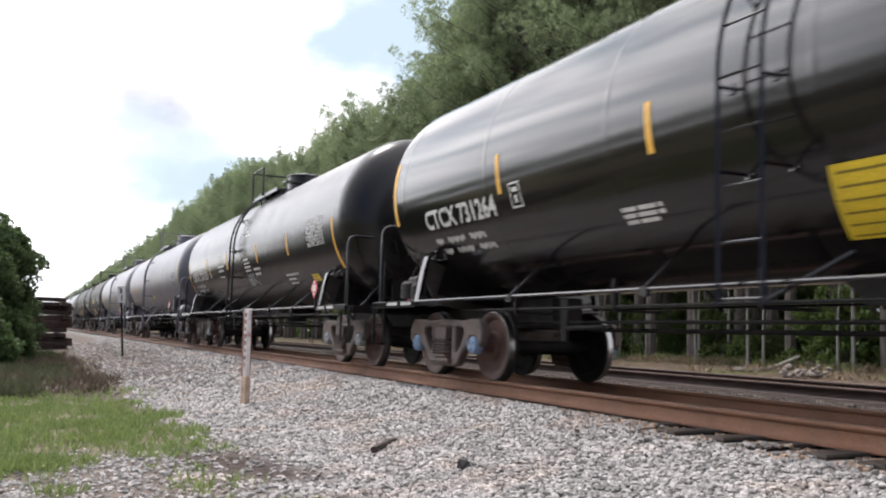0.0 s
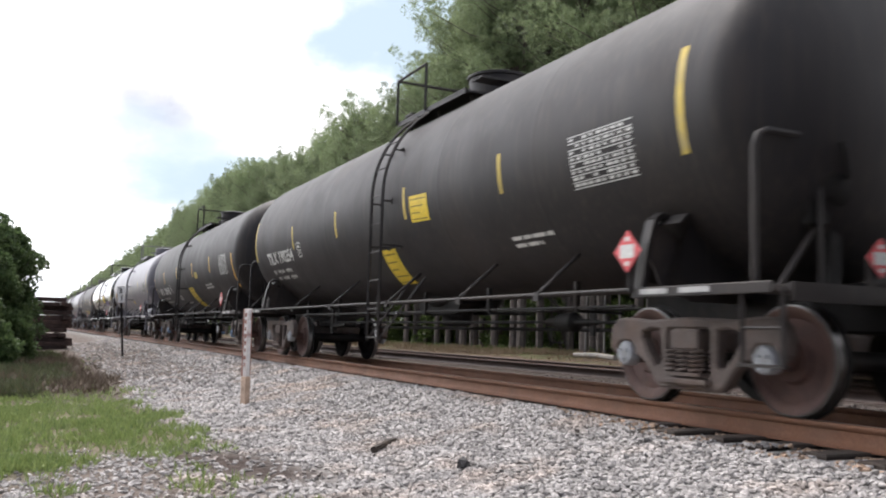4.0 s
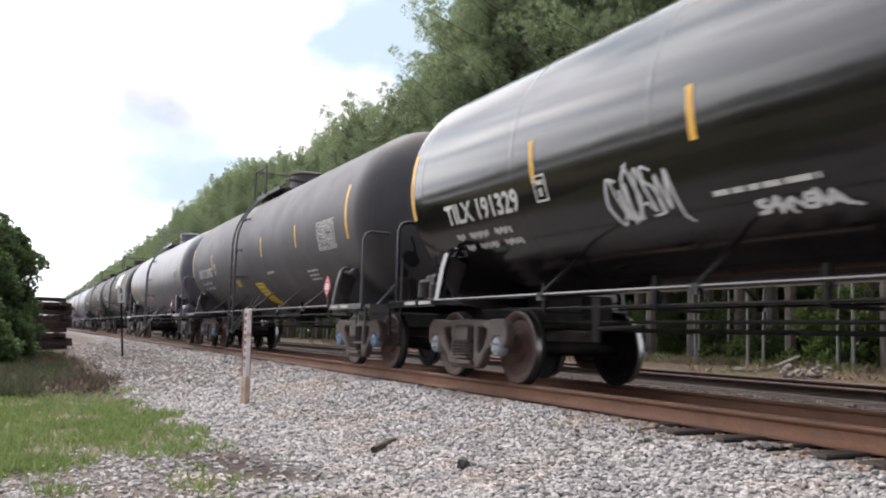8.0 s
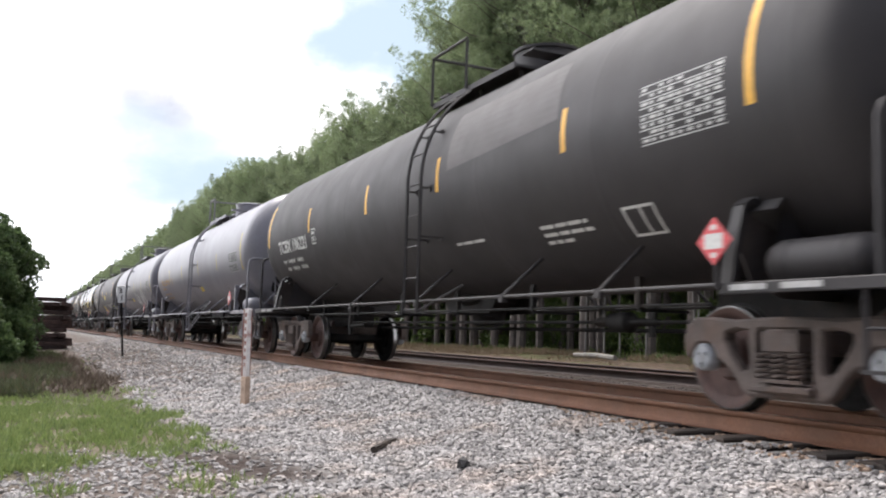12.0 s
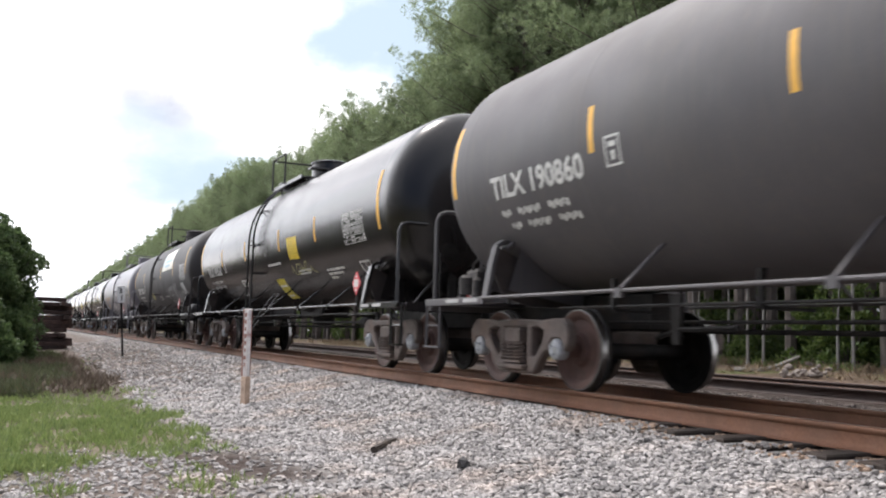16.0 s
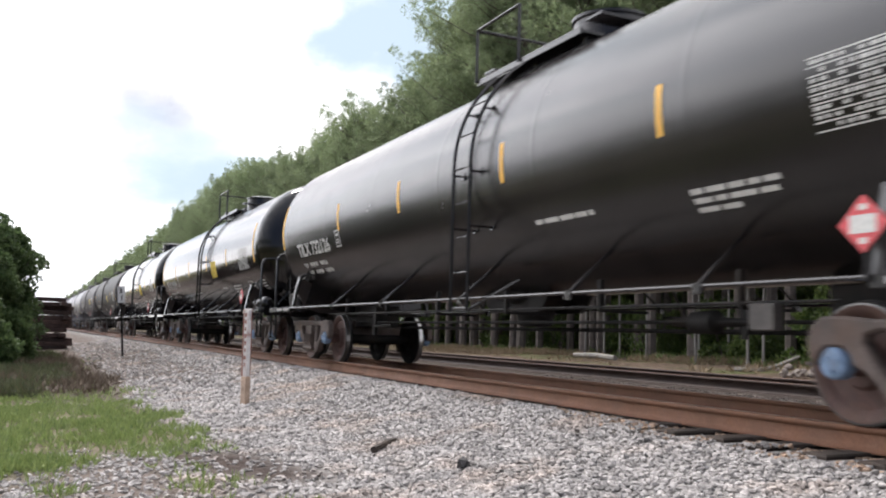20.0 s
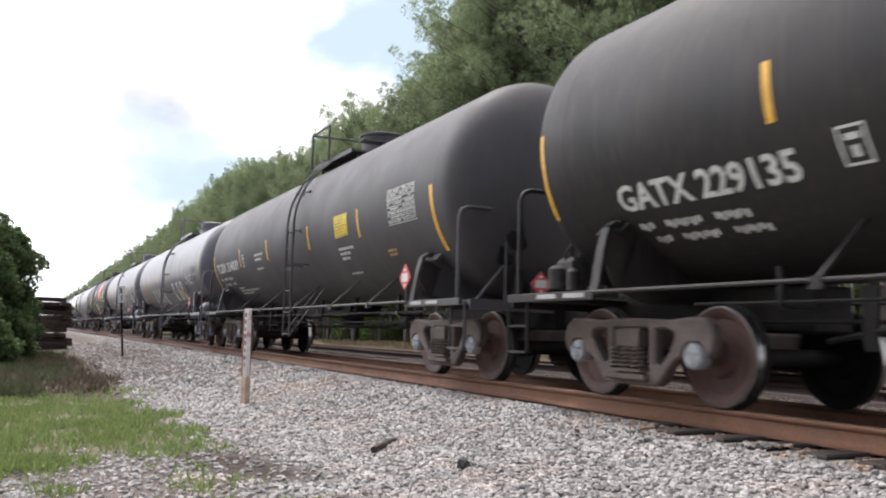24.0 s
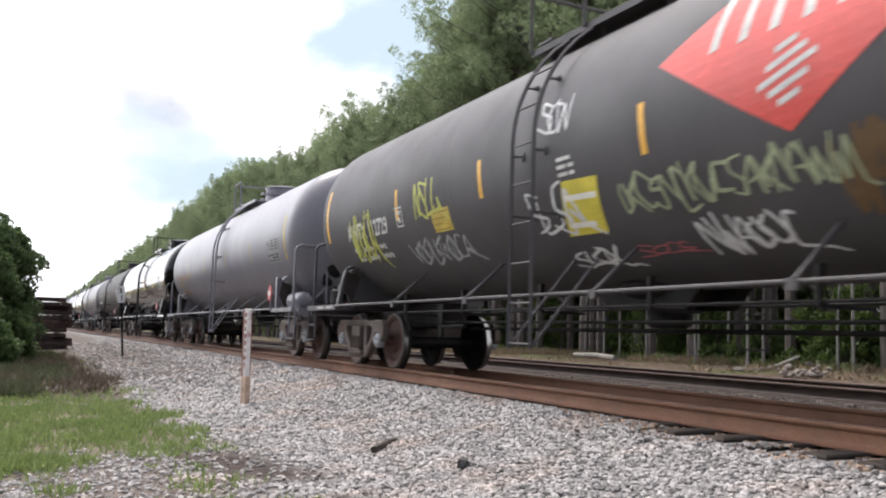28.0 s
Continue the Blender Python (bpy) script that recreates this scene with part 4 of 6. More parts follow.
def tuft_mesh(name, centres, radii, count, length, width, material, seed, up=0.3):
    """Leaf tufts: narrow blades that stand out from points on clumps. centres: clump centres."""
    rng = np.random.default_rng(seed)
    C = np.asarray(centres, float)
    R = np.asarray(radii, float)
    idx = np.repeat(np.arange(len(C)), count)
    n = len(idx)
    d = rng.normal(size=(n, 3))
    d /= np.linalg.norm(d, axis=1)[:, None]
    base = C[idx] + d * (R[idx] * rng.uniform(0.35, 1.0, n) ** 0.6)[:, None] * np.array([1, 1, 0.7])
    blades = 4
    b = np.repeat(base, blades, 0)
    dd = np.repeat(d, blades, 0) + rng.normal(size=(n * blades, 3)) * 0.7
    dd[:, 2] += up
    dd /= np.linalg.norm(dd, axis=1)[:, None]
    s = np.cross(dd, rng.normal(size=dd.shape))
    s /= np.linalg.norm(s, axis=1)[:, None]
    L = length * rng.uniform(0.6, 1.3, len(b))[:, None]
    W = width * rng.uniform(0.7, 1.3, len(b))[:, None]
    V = np.stack([b, b + dd * L * 0.5 + s * W, b + dd * L, b + dd * L * 0.5 - s * W], 1).reshape(-1, 3)
    me = bpy.data.meshes.new(name)
    me.vertices.add(len(V))
    me.vertices.foreach_set("co", V.ravel())
    q = len(b)
    me.loops.add(q * 4)
    me.loops.foreach_set("vertex_index", np.arange(q * 4))
    me.polygons.add(q)
    me.polygons.foreach_set("loop_start", np.arange(q) * 4)
    me.materials.append(material)
    me.update(calc_edges=True)
    return me


def pine(seed, h, crown_from, spread, dense=1.0, fill=36):
    rng = random.Random(seed)
    tree = thing("pine_tree", "tall loblolly pine with a bare trunk and ragged crown", "tree", "pines along the line")
    b = Mesh()
    bend = (rng.uniform(-0.5, 0.5), rng.uniform(-0.5, 0.5))
    spine = [(bend[0] * (z / h) ** 2, bend[1] * (z / h) ** 2, z) for z in np.linspace(-0.4, h * 0.97, 10)]
    b.tube(spine, [0.18 * (h / 20) * (1 - 0.9 * i / 9) ** 0.8 + 0.02 for i in range(10)], 8)
    cs, rs = [], []
    n = int(74 * dense)
    for i in range(n):
        k = i / (n - 1)
        z = h * (crown_from + (0.985 - crown_from) * k)
        dome = math.sqrt(max(0.0, 1 - abs((k - 0.3) / 0.72) ** 2.2))
        reach = spread * dome * rng.uniform(0.5, 1.12) + 0.3
        a = rng.uniform(0, 2 * math.pi)
        rise = 0.15 + 0.55 * k
        foot = Vector((bend[0] * (z / h) ** 2, bend[1] * (z / h) ** 2, z - reach * rise * 0.5))
        tip = foot + Vector((math.cos(a) * reach, math.sin(a) * reach, reach * rise * rng.uniform(0.7, 1.4)))
        mid = (foot + tip) / 2 + Vector((0, 0, -0.08 * reach))
        b.tube([foot, mid, tip], [0.055, 0.035, 0.014], 4, False)
        m = max(2, int(reach * 1.05))
        for j in range(m):
            f = 0.4 + 0.6 * (j + 0.3 + rng.random() * 0.7) / m
            q = foot.lerp(tip, f) + Vector((rng.uniform(-0.6, 0.6), rng.uniform(-0.6, 0.6), rng.uniform(0.0, 0.6)))
            cs.append(q)
            rs.append(rng.uniform(0.45, 0.85))
            if rng.random() < 0.55:
                cs.append(q + Vector((rng.uniform(-0.6, 0.6), rng.uniform(-0.6, 0.6), rng.uniform(0.5, 1.1))))
                rs.append(rng.uniform(0.22, 0.4))
    part("trunk", b, BARK, tree)
    part("crown", tuft_mesh("crown", cs, rs, fill, 0.29, 0.021, NEEDLES, seed), None, tree)
    return tree


def broadleaf(seed, name, label, h, w, clumps, material, category="bush", leaf=(0.16, 0.05), per=45):
    rng = random.Random(seed)
    t = thing(name, label, category)
    b = Mesh()
    cs, rs = [], []
    for i in range(clumps):
        a = rng.uniform(0, 2 * math.pi)
        k = rng.random()
        r = w * math.sqrt(rng.random()) * ((1 - 0.55 * k) if category != "bush" else 0.5 + 0.5 * math.sin(math.pi * (0.15 + 0.8 * k)))
        c = Vector((math.cos(a) * r, math.sin(a) * r, h * (0.12 + 0.84 * k)))
        cs.append(c)
        rs.append(rng.uniform(0.3, 0.6) * w * 0.45 + 0.15)
        if i % 3 == 0:
            b.tube([(rng.uniform(-0.1, 0.1), rng.uniform(-0.1, 0.1), -0.2), c * 0.5, c], [0.05, 0.03, 0.01], 4, False)
    part("stem", b, BARK, t)
    part("foliage", tuft_mesh("foliage", cs, rs, per, leaf[0], leaf[1], material, seed, 0.1), None, t)
    return t


# height of the wood's tops along the line: (x, metres)
TOPS = [(-560, 23.0), (-330, 25.8), (-240, 26.6), (-183, 28.2), (-140, 28.6), (-122, 26.6), (-109, 24.0), (-100, 24.6), (-92, 26.6), (-84, 26.2), (-78, 24.5), (-70, 25.0), (-63, 27.5), (-57, 32.0), (0, 33.0)]


def build_forest():
    rng = random.Random(12)
    forms = ((25.0, 0.36, 4.4), (26.0, 0.4, 4.6), (24.0, 0.32, 4.2), (26.3, 0.42, 4.4), (24.6, 0.3, 4.5), (23.2, 0.28, 4.0))
    kinds = [pine(40 + i, *form) for i, form in enumerate(forms)]
    KIND_H = [form[0] + 0.9 for form in forms]
    spots = []
    for row, (y0, step, x_end) in enumerate(((25.5, 2.9, -200), (29.5, 3.6, -200), (34.5, 4.5, -160), (41, 5.5, -110))):
        x = -6.0 + row
        while x > x_end:
            spots.append((x + rng.uniform(-1, 1), y0 + rng.uniform(-1.2, 1.8)))
            x -= step * (1 + max(0, -x - 120) / 320)
    # the wood far along the line, too distant to tell its trees apart
    cs, rs = [], []
    x = -200
    while x > -900:
        for y0 in (26, 30):
            px, py = x + rng.uniform(-1, 1), y0 + rng.uniform(-1, 1)
            h = lerp_table(TOPS, x * 31.1 / (y0 + 5.6)) * (y0 + 5.6) / 31.1 * rng.uniform(0.89, 0.99)
            for j in range(20):
                k = j / 19
                w = 3.4 * math.sqrt(max(0.02, 1 - ((k - 0.35) / 0.68) ** 2)) * math.sqrt(rng.random())
                a = rng.uniform(0, 2 * math.pi)
                cs.append((px + w * math.cos(a), py + w * math.sin(a), h * (0.25 + 0.72 * k)))
                rs.append(rng.uniform(0.8, 1.4) * (1 - 0.4 * k))
        x -= 3.4 + max(0, -x - 300) / 90
    tagged(new("far_woods", tuft_mesh("far_woods", cs, rs, 22, 0.55, 0.11, NEEDLES, 71)), "distant green pine wood along the line", "trees", kind="stuff")
    first = set()
    for i, (x, y) in enumerate(spots):
        n = rng.randrange(len(kinds))
        k = kinds[n]
        m = pose(x, y, ground_z(x, y), 0, 0, rng.uniform(0, 360)) @ Matrix.Scale(lerp_table(TOPS, x * 31.1 / (y + 5.6)) * (1 + 0.5 * (y - 25.5) / 31.1) / KIND_H[n] * rng.uniform(0.89, 1.0), 4)
        if k not in first:
            first.add(k)
            k.matrix_basis = m
        else:
            o = copy_thing(k, Matrix())
            o.matrix_basis = m
    # the tall edge tree whose airy crown stands above the others
    for seed, h, base, wide, dense, x, y in ((77, 33, 0.42, 6.6, 0.55, -58.5, 24.0), (79, 35, 0.45, 7.0, 0.7, -50.0, 24.0)):
        big = pine(seed, h, base, wide, dense, 30)
        big.matrix_basis = pose(x, y, -0.45, 0, 0, 40)
    # the wood on the other side of the clearing, behind the camera
    for i in range(62):
        k = kinds[i % len(kinds)]
        copy_thing(k, Matrix()).matrix_basis = pose(-280 + i * 5.5 + rng.uniform(-2, 2), -100 - (i % 3) * 5 + rng.uniform(-2, 2), -0.8, 0, 0, rng.uniform(0, 360)) @ Matrix.Scale(rng.uniform(0.75, 0.95), 4)
    # undergrowth between the trunks, and along the field behind the camera
    scrub = [broadleaf(90 + i, "shrub", "green leafy shrub at the foot of the pines", h, w, 16, SCRUB, "shrub", (0.2, 0.06), 40) for i, (h, w) in enumerate(((1.6, 1.1), (2.4, 1.4), (3.4, 1.6)))]
    cs, rs = [], []
    for i in range(1500):                                 # the thicket that closes the wood behind the far trunks
        x, y = -60 - 420 * rng.random() ** 1.5, rng.uniform(33, 46)
        cs.append((x, y, ground_z(x, y) + rng.uniform(0.3, 5.5)))
        rs.append(rng.uniform(0.9, 1.6))
    tagged(new("thicket", tuft_mesh("thicket", cs, rs, 16, 0.6, 0.14, SCRUB, 72)), "dense green thicket deep in the pine wood", "shrubs", kind="stuff")
    used = set()
    for i in range(210):
        k = scrub[rng.randrange(3)] if i < 90 else scrub[2]
        x = -8 - (i % 70) * 1.25 + rng.uniform(-0.8, 0.8)
        y = rng.uniform(25, 36) if i < 90 else rng.uniform(36, 48)
        m = pose(x, y, ground_z(x, y), 0, 0, rng.uniform(0, 360)) @ Matrix.Scale(rng.uniform(0.7, 1.3) if i < 90 else rng.uniform(1.3, 2.0), 4)
        if k not in used:
            used.add(k)
            k.matrix_basis = m
        else:
            copy_thing(k, Matrix()).matrix_basis = m
    for i in range(16):
        copy_thing(scrub[i % 3], Matrix()).matrix_basis = pose(-34 + i * 3 + rng.uniform(-1, 1), -22 + rng.uniform(-3, 3), -0.75, 0, 0, rng.uniform(0, 360))
    # thin dead stems at the edge
    for i in range(18):
        x, y = -10 - i * 1.9 + rng.uniform(-0.6, 0.6), rng.uniform(21.5, 26)
        b = Mesh()
        hh = rng.uniform(3.5, 8)
        b.tube([(0, 0, -0.2), (rng.uniform(-0.15, 0.15), 0, hh * 0.5), (rng.uniform(-0.3, 0.3), rng.uniform(-0.2, 0.2), hh)], [0.07, 0.055, 0.025], 6)
        s = thing("sapling", "thin pale bare sapling stem", "tree", "saplings at the wood's edge", at=pose(x, y, ground_z(x, y)))
        part("stem", b, PALE_BARK, s)


def build_left_bushes():
    specs = [(-31, -6.75, 4.3, 1.65), (-33, -7.4, 4.9, 2.0), (-29, -7.6, 3.9, 1.6), (-25.5, -6.8, 1.3, 0.9), (-36, -7.2, 4.6, 1.8), (-26.5, -7.7, 2.6, 1.4), (-40, -7.6, 3.9, 1.8), (-29.5, -6.3, 1.5, 0.9)]
    for i, (x, y, h, w) in enumerate(specs):
        t = broadleaf(120 + i, "bush", "dense dark green leafy bush beside the timber stack", h, w, 90, LEAVES, "bush", (0.13, 0.03), 150)
        tagged(t, group="bushes beside the stack")
        t.matrix_basis = pose(x, y, ground_z(x, y), 0, 0, i * 50)


def build_undergrowth():
    """Dry weeds, leaf litter and low green plants on the forest floor."""
    rng = np.random.default_rng(33)
    for mt, n, size, nm, lab in ((STRAW, 2600, (0.3, 0.012), "dry_weeds", "brown dry weeds and litter at the wood's edge"), (SCRUB, 500, (0.32, 0.02), "low_plants", "low green plants at the wood's edge")):
        pts = []
        while len(pts) < n:
            x, y = rng.uniform(-75, -9), (15 if mt is STRAW else 20) + (11 if mt is STRAW else 7) * rng.random() ** 0.6
            if noise.noise((x * 0.35, y * 0.35, 4.4 if mt is STRAW else 8.1)) > 0.0:
                pts.append((x, y, ground_z(x, y) + 0.05))
        me = tuft_mesh(nm, pts, [0.16] * n, 3, *size, mt, 35, 0.9)
        tagged(new(nm, me), lab, "plants", kind="stuff")


def build_brush():
    """Low brown dead brush and dark weeds before the timber stack."""
    rng = np.random.default_rng(44)
    for mt, n, size, nm, lab in ((DEAD, 1000, (0.2, 0.008), "dead_brush", "low brown dead brush before the timber stack"), (WEEDS, 2700, (0.2, 0.012), "dark_weeds", "low dark green weeds before the bushes")):
        pts = []
        while len(pts) < n:
            x, y = rng.uniform(-36, -16), rng.uniform(-8.5, -3.7)
            edge = -4.0 if mt is DEAD else -4.6
            if y < edge + 0.5 * noise.noise((x * 0.5, y, 1)) and noise.noise((x * 0.6, y * 0.8, 6.6 if mt is DEAD else 2.6)) > -0.05:
                pts.append((x, y, ground_z(x, y) + 0.03))
        tagged(new(nm, tuft_mesh(nm, pts, [0.12] * n, 4, *size, mt, 45, 1.0)), lab, "plants", kind="stuff")


def build_grass():
    rng = np.random.default_rng(21)
    pts = []
    while len(pts) < 10500:
        x, y = -5.5 - 34 * rng.random() ** 1.6, rng.uniform(-9, -3.2)
        if rng.random() < grass_amount(x, y) * max(0.1, 0.28 + 1.7 * noise.noise((x * 1.1, y * 1.1, 9))):
            pts.append((x, y, ground_z(x, y)))
    me = tuft_mesh("grass", pts, [0.04] * len(pts), 2, 0.095, 0.006, GRASS, 31, 1.4)
    tagged(new("grass", me), "thin short yellow-green grass beside the ballast", "grass", kind="stuff")


# ---------- lineside things ----------
def build_post():
    p = thing("marker_post", "peeling white wooden marker post with a rusty brown foot", "post", at=pose(-13.0, -2.61, ground_z(-13, -2.61), 0, -1.5, 20))
    w = mat("peeling_white_paint", (0.74, 0.72, 0.71), 0.7, var=0.15, scale=14, fine=60, stain=(0.34, 0.17, 0.14), stain_amt=0.75, streak=0.6)
    f = mat("rust_brown_foot", (0.5, 0.36, 0.27), 0.85, var=0.35, scale=6, stain=(0.66, 0.6, 0.56), stain_amt=0.5)
    b = Mesh()
    b.box((0, 0.005, 0.92), (0.11, 0.07, 1.0), bevel=0.01)
    part("shaft", b, w, p)
    e = mat("dark_red_peeling_edge", (0.3, 0.12, 0.09), 0.8, var=0.35, scale=10, stain=(0.55, 0.5, 0.46), stain_amt=0.7)
    part("edge_strip", Mesh().box((-0.045, -0.033, 0.92), (0.024, 0.01, 0.98), bevel=0.003), e, p)
    part("edge_strip", Mesh().box((0.052, 0.036, 0.93), (0.012, 0.012, 0.97), bevel=0.003), e, p)
    for i in range(8):
        part("painted_mark", Mesh().box((0.008, -0.032, 1.33 - 0.105 * i), (0.05 - 0.012 * (i % 3), 0.006, 0.055)), e, p, "worn dark red mark")
    b = Mesh()
    b.box((0, 0.004, 0.1), (0.118, 0.08, 0.66), bevel=0.012)
    part("foot", b, f, p)


def build_sign():
    s = thing("mile_sign", "small white number plate on a leaning thin dark pole", "sign", at=pose(-32.0, -2.45, ground_z(-32, -2.45), 0, 0, 0) @ Matrix.Rotation(radians(-5.5), 4, Vector((0.43, -0.9, 0)).cross(Vector((0, 0, 1)))))
    b = Mesh()
    b.tube([(0, 0, -0.2), (0, 0, 2.4)], 0.035, 8)
    part("pole", b, UNDER, s)
    plate = part("plate", Mesh().box((0, 0, 0), (0.24, 0.02, 0.56), bevel=0.006), mat("white_sign_face", (0.75, 0.75, 0.74), 0.5, var=0.08, scale=5), s, at=pose(0.055, 0, 2.16, 0, 0, 84))
    ink = mat("sign_black", (0.02, 0.02, 0.02), 0.6)
    for ch, z in (("3", 0.05), ("1", -0.2)):
        text_part("digit", ch, 0.24, ink, plate, pose(-0.07 if ch == "3" else -0.045, -0.014, z, 90, 0, 0))


def text_mesh(txt, size, bold=0.0):
    cu = bpy.data.curves.new("lettering", 'FONT')
    cu.body, cu.size, cu.offset = txt, size, bold
    cu.resolution_u = 2
    ob = bpy.data.objects.new("lettering", cu)
    scene.collection.objects.link(ob)
    me = bpy.data.meshes.new_from_object(ob.evaluated_get(bpy.context.evaluated_depsgraph_get()))
    bpy.data.objects.remove(ob)
    bpy.data.curves.remove(cu)
    return me


def text_part(name, txt, size, material, parent, m):
    me = text_mesh(txt, size, 0.008 * size / 0.3)
    me.materials.clear()
    me.materials.append(material)
    return part(name, me, None, parent, at=m)


def build_stack():
    rng = random.Random(8)
    m = mat("old_sleeper_timber", (0.045, 0.026, 0.022), 0.9, var=0.5, scale=4, stain=(0.11, 0.062, 0.05), stain_amt=0.5, bump=0.4, bump_scale=25, per_object=0.5)
    me = Mesh().box((0, 0, 0), (0.23, 2.6, 0.18), bevel=0.015).data("sleeper", m, 0)
    bundle_gap = 0.07
    for y in (-5.05, -7.75):
        st = thing("timber_stack", "tall stack of old dark reddish railway sleepers in bundles", "timber stack", "stacks of old sleepers", at=pose(-46.2, y, ground_z(-46.2, y), 0, 0, 6))
        z = 0.02
        for layer in range(12):
            if layer in (4, 8, 11):
                z += bundle_gap
                for x in (-1.1, 1.3):
                    part("sleeper", me, None, st, at=pose(0.2, x * 0.8, z - 0.13, 0, 0, 90 + rng.uniform(-4, 4)))
            for i in range(9 if layer < 11 else 5):
                if layer > 8 and rng.random() < 0.15:
                    continue
                part("sleeper", me, None, st, at=pose(-1.1 + i * 0.26, rng.uniform(-0.25, 0.25), z + 0.09, rng.uniform(-0.8, 0.8), 0, rng.uniform(-2, 2)))
            z += 0.19


def build_debris():
    RUBBLE = mat("dusty_brown_rubble", (0.21, 0.175, 0.15), 0.9, var=0.35, scale=5, stain=(0.4, 0.36, 0.32), stain_amt=0.4)
    for nm, lab, pts, r, mt in (("stick", "dark splintered stick lying on the ballast", [(-7.72, -2.62, 0.02), (-8.0, -2.36, 0.045), (-8.2, -2.2, 0.04), (-8.5, -1.96, 0.06)], 0.034, TIE),
                                ("fallen_limb", "pale bare fallen limb lying before the trees", [(-25.5, 18.9, 0.0), (-24.7, 19.25, 0.0), (-24.2, 19.6, 0.15), (-23.4, 20.0, 0.58)], 0.1, PALE_BARK),
                                ("fallen_limb", "pale bare fallen limb lying before the trees", [(-31.5, 17.8, 0.1), (-33.5, 18.2, 0.15), (-35.5, 18.4, 0.12)], 0.12, PALE_BARK)):
        x, y, _ = pts[0]
        t = thing(nm, lab, "branch", at=pose(x, y, ground_z(x, y)))
        b = Mesh().tube([(p[0] - x, p[1] - y, p[2] + r * 0.7) for p in pts], [r, r, r * 0.9, r * 0.5][:len(pts)], 7)
        part("limb", b, mt, t)
    rng = np.random.default_rng(5)
    for (x, y), s in (((-6.45, -2.33), 0.085), ((-5.87, -1.49), 0.05)):
        t = scatter_stones("coal_lump", [(x, y, ground_z(x, y) + s * 0.4)], [s], mat("dark_slag", (0.025, 0.023, 0.024), 0.6, var=0.3, scale=20, bump=0.4), "dark broken slag lump on the ballast", int(s * 1000), "rock")
        t["kind"] = ""
        del t["kind"]
    for i, (x, y, s) in enumerate(((-20.6, 17.3, 0.75), (-20.0, 17.0, 0.5), (-20.3, 16.2, 0.5))):
        pts = [(x + rng.normal() * s * 0.6, y + rng.normal() * s * 0.4, ground_z(x, y) + abs(rng.normal()) * s * 0.25) for _ in range(16)]
        scatter_stones("rubble_heap", pts, rng.uniform(0.06, 0.16, 16), RUBBLE, "pale heap of broken rubble before the trees", 60 + i, "rubble")



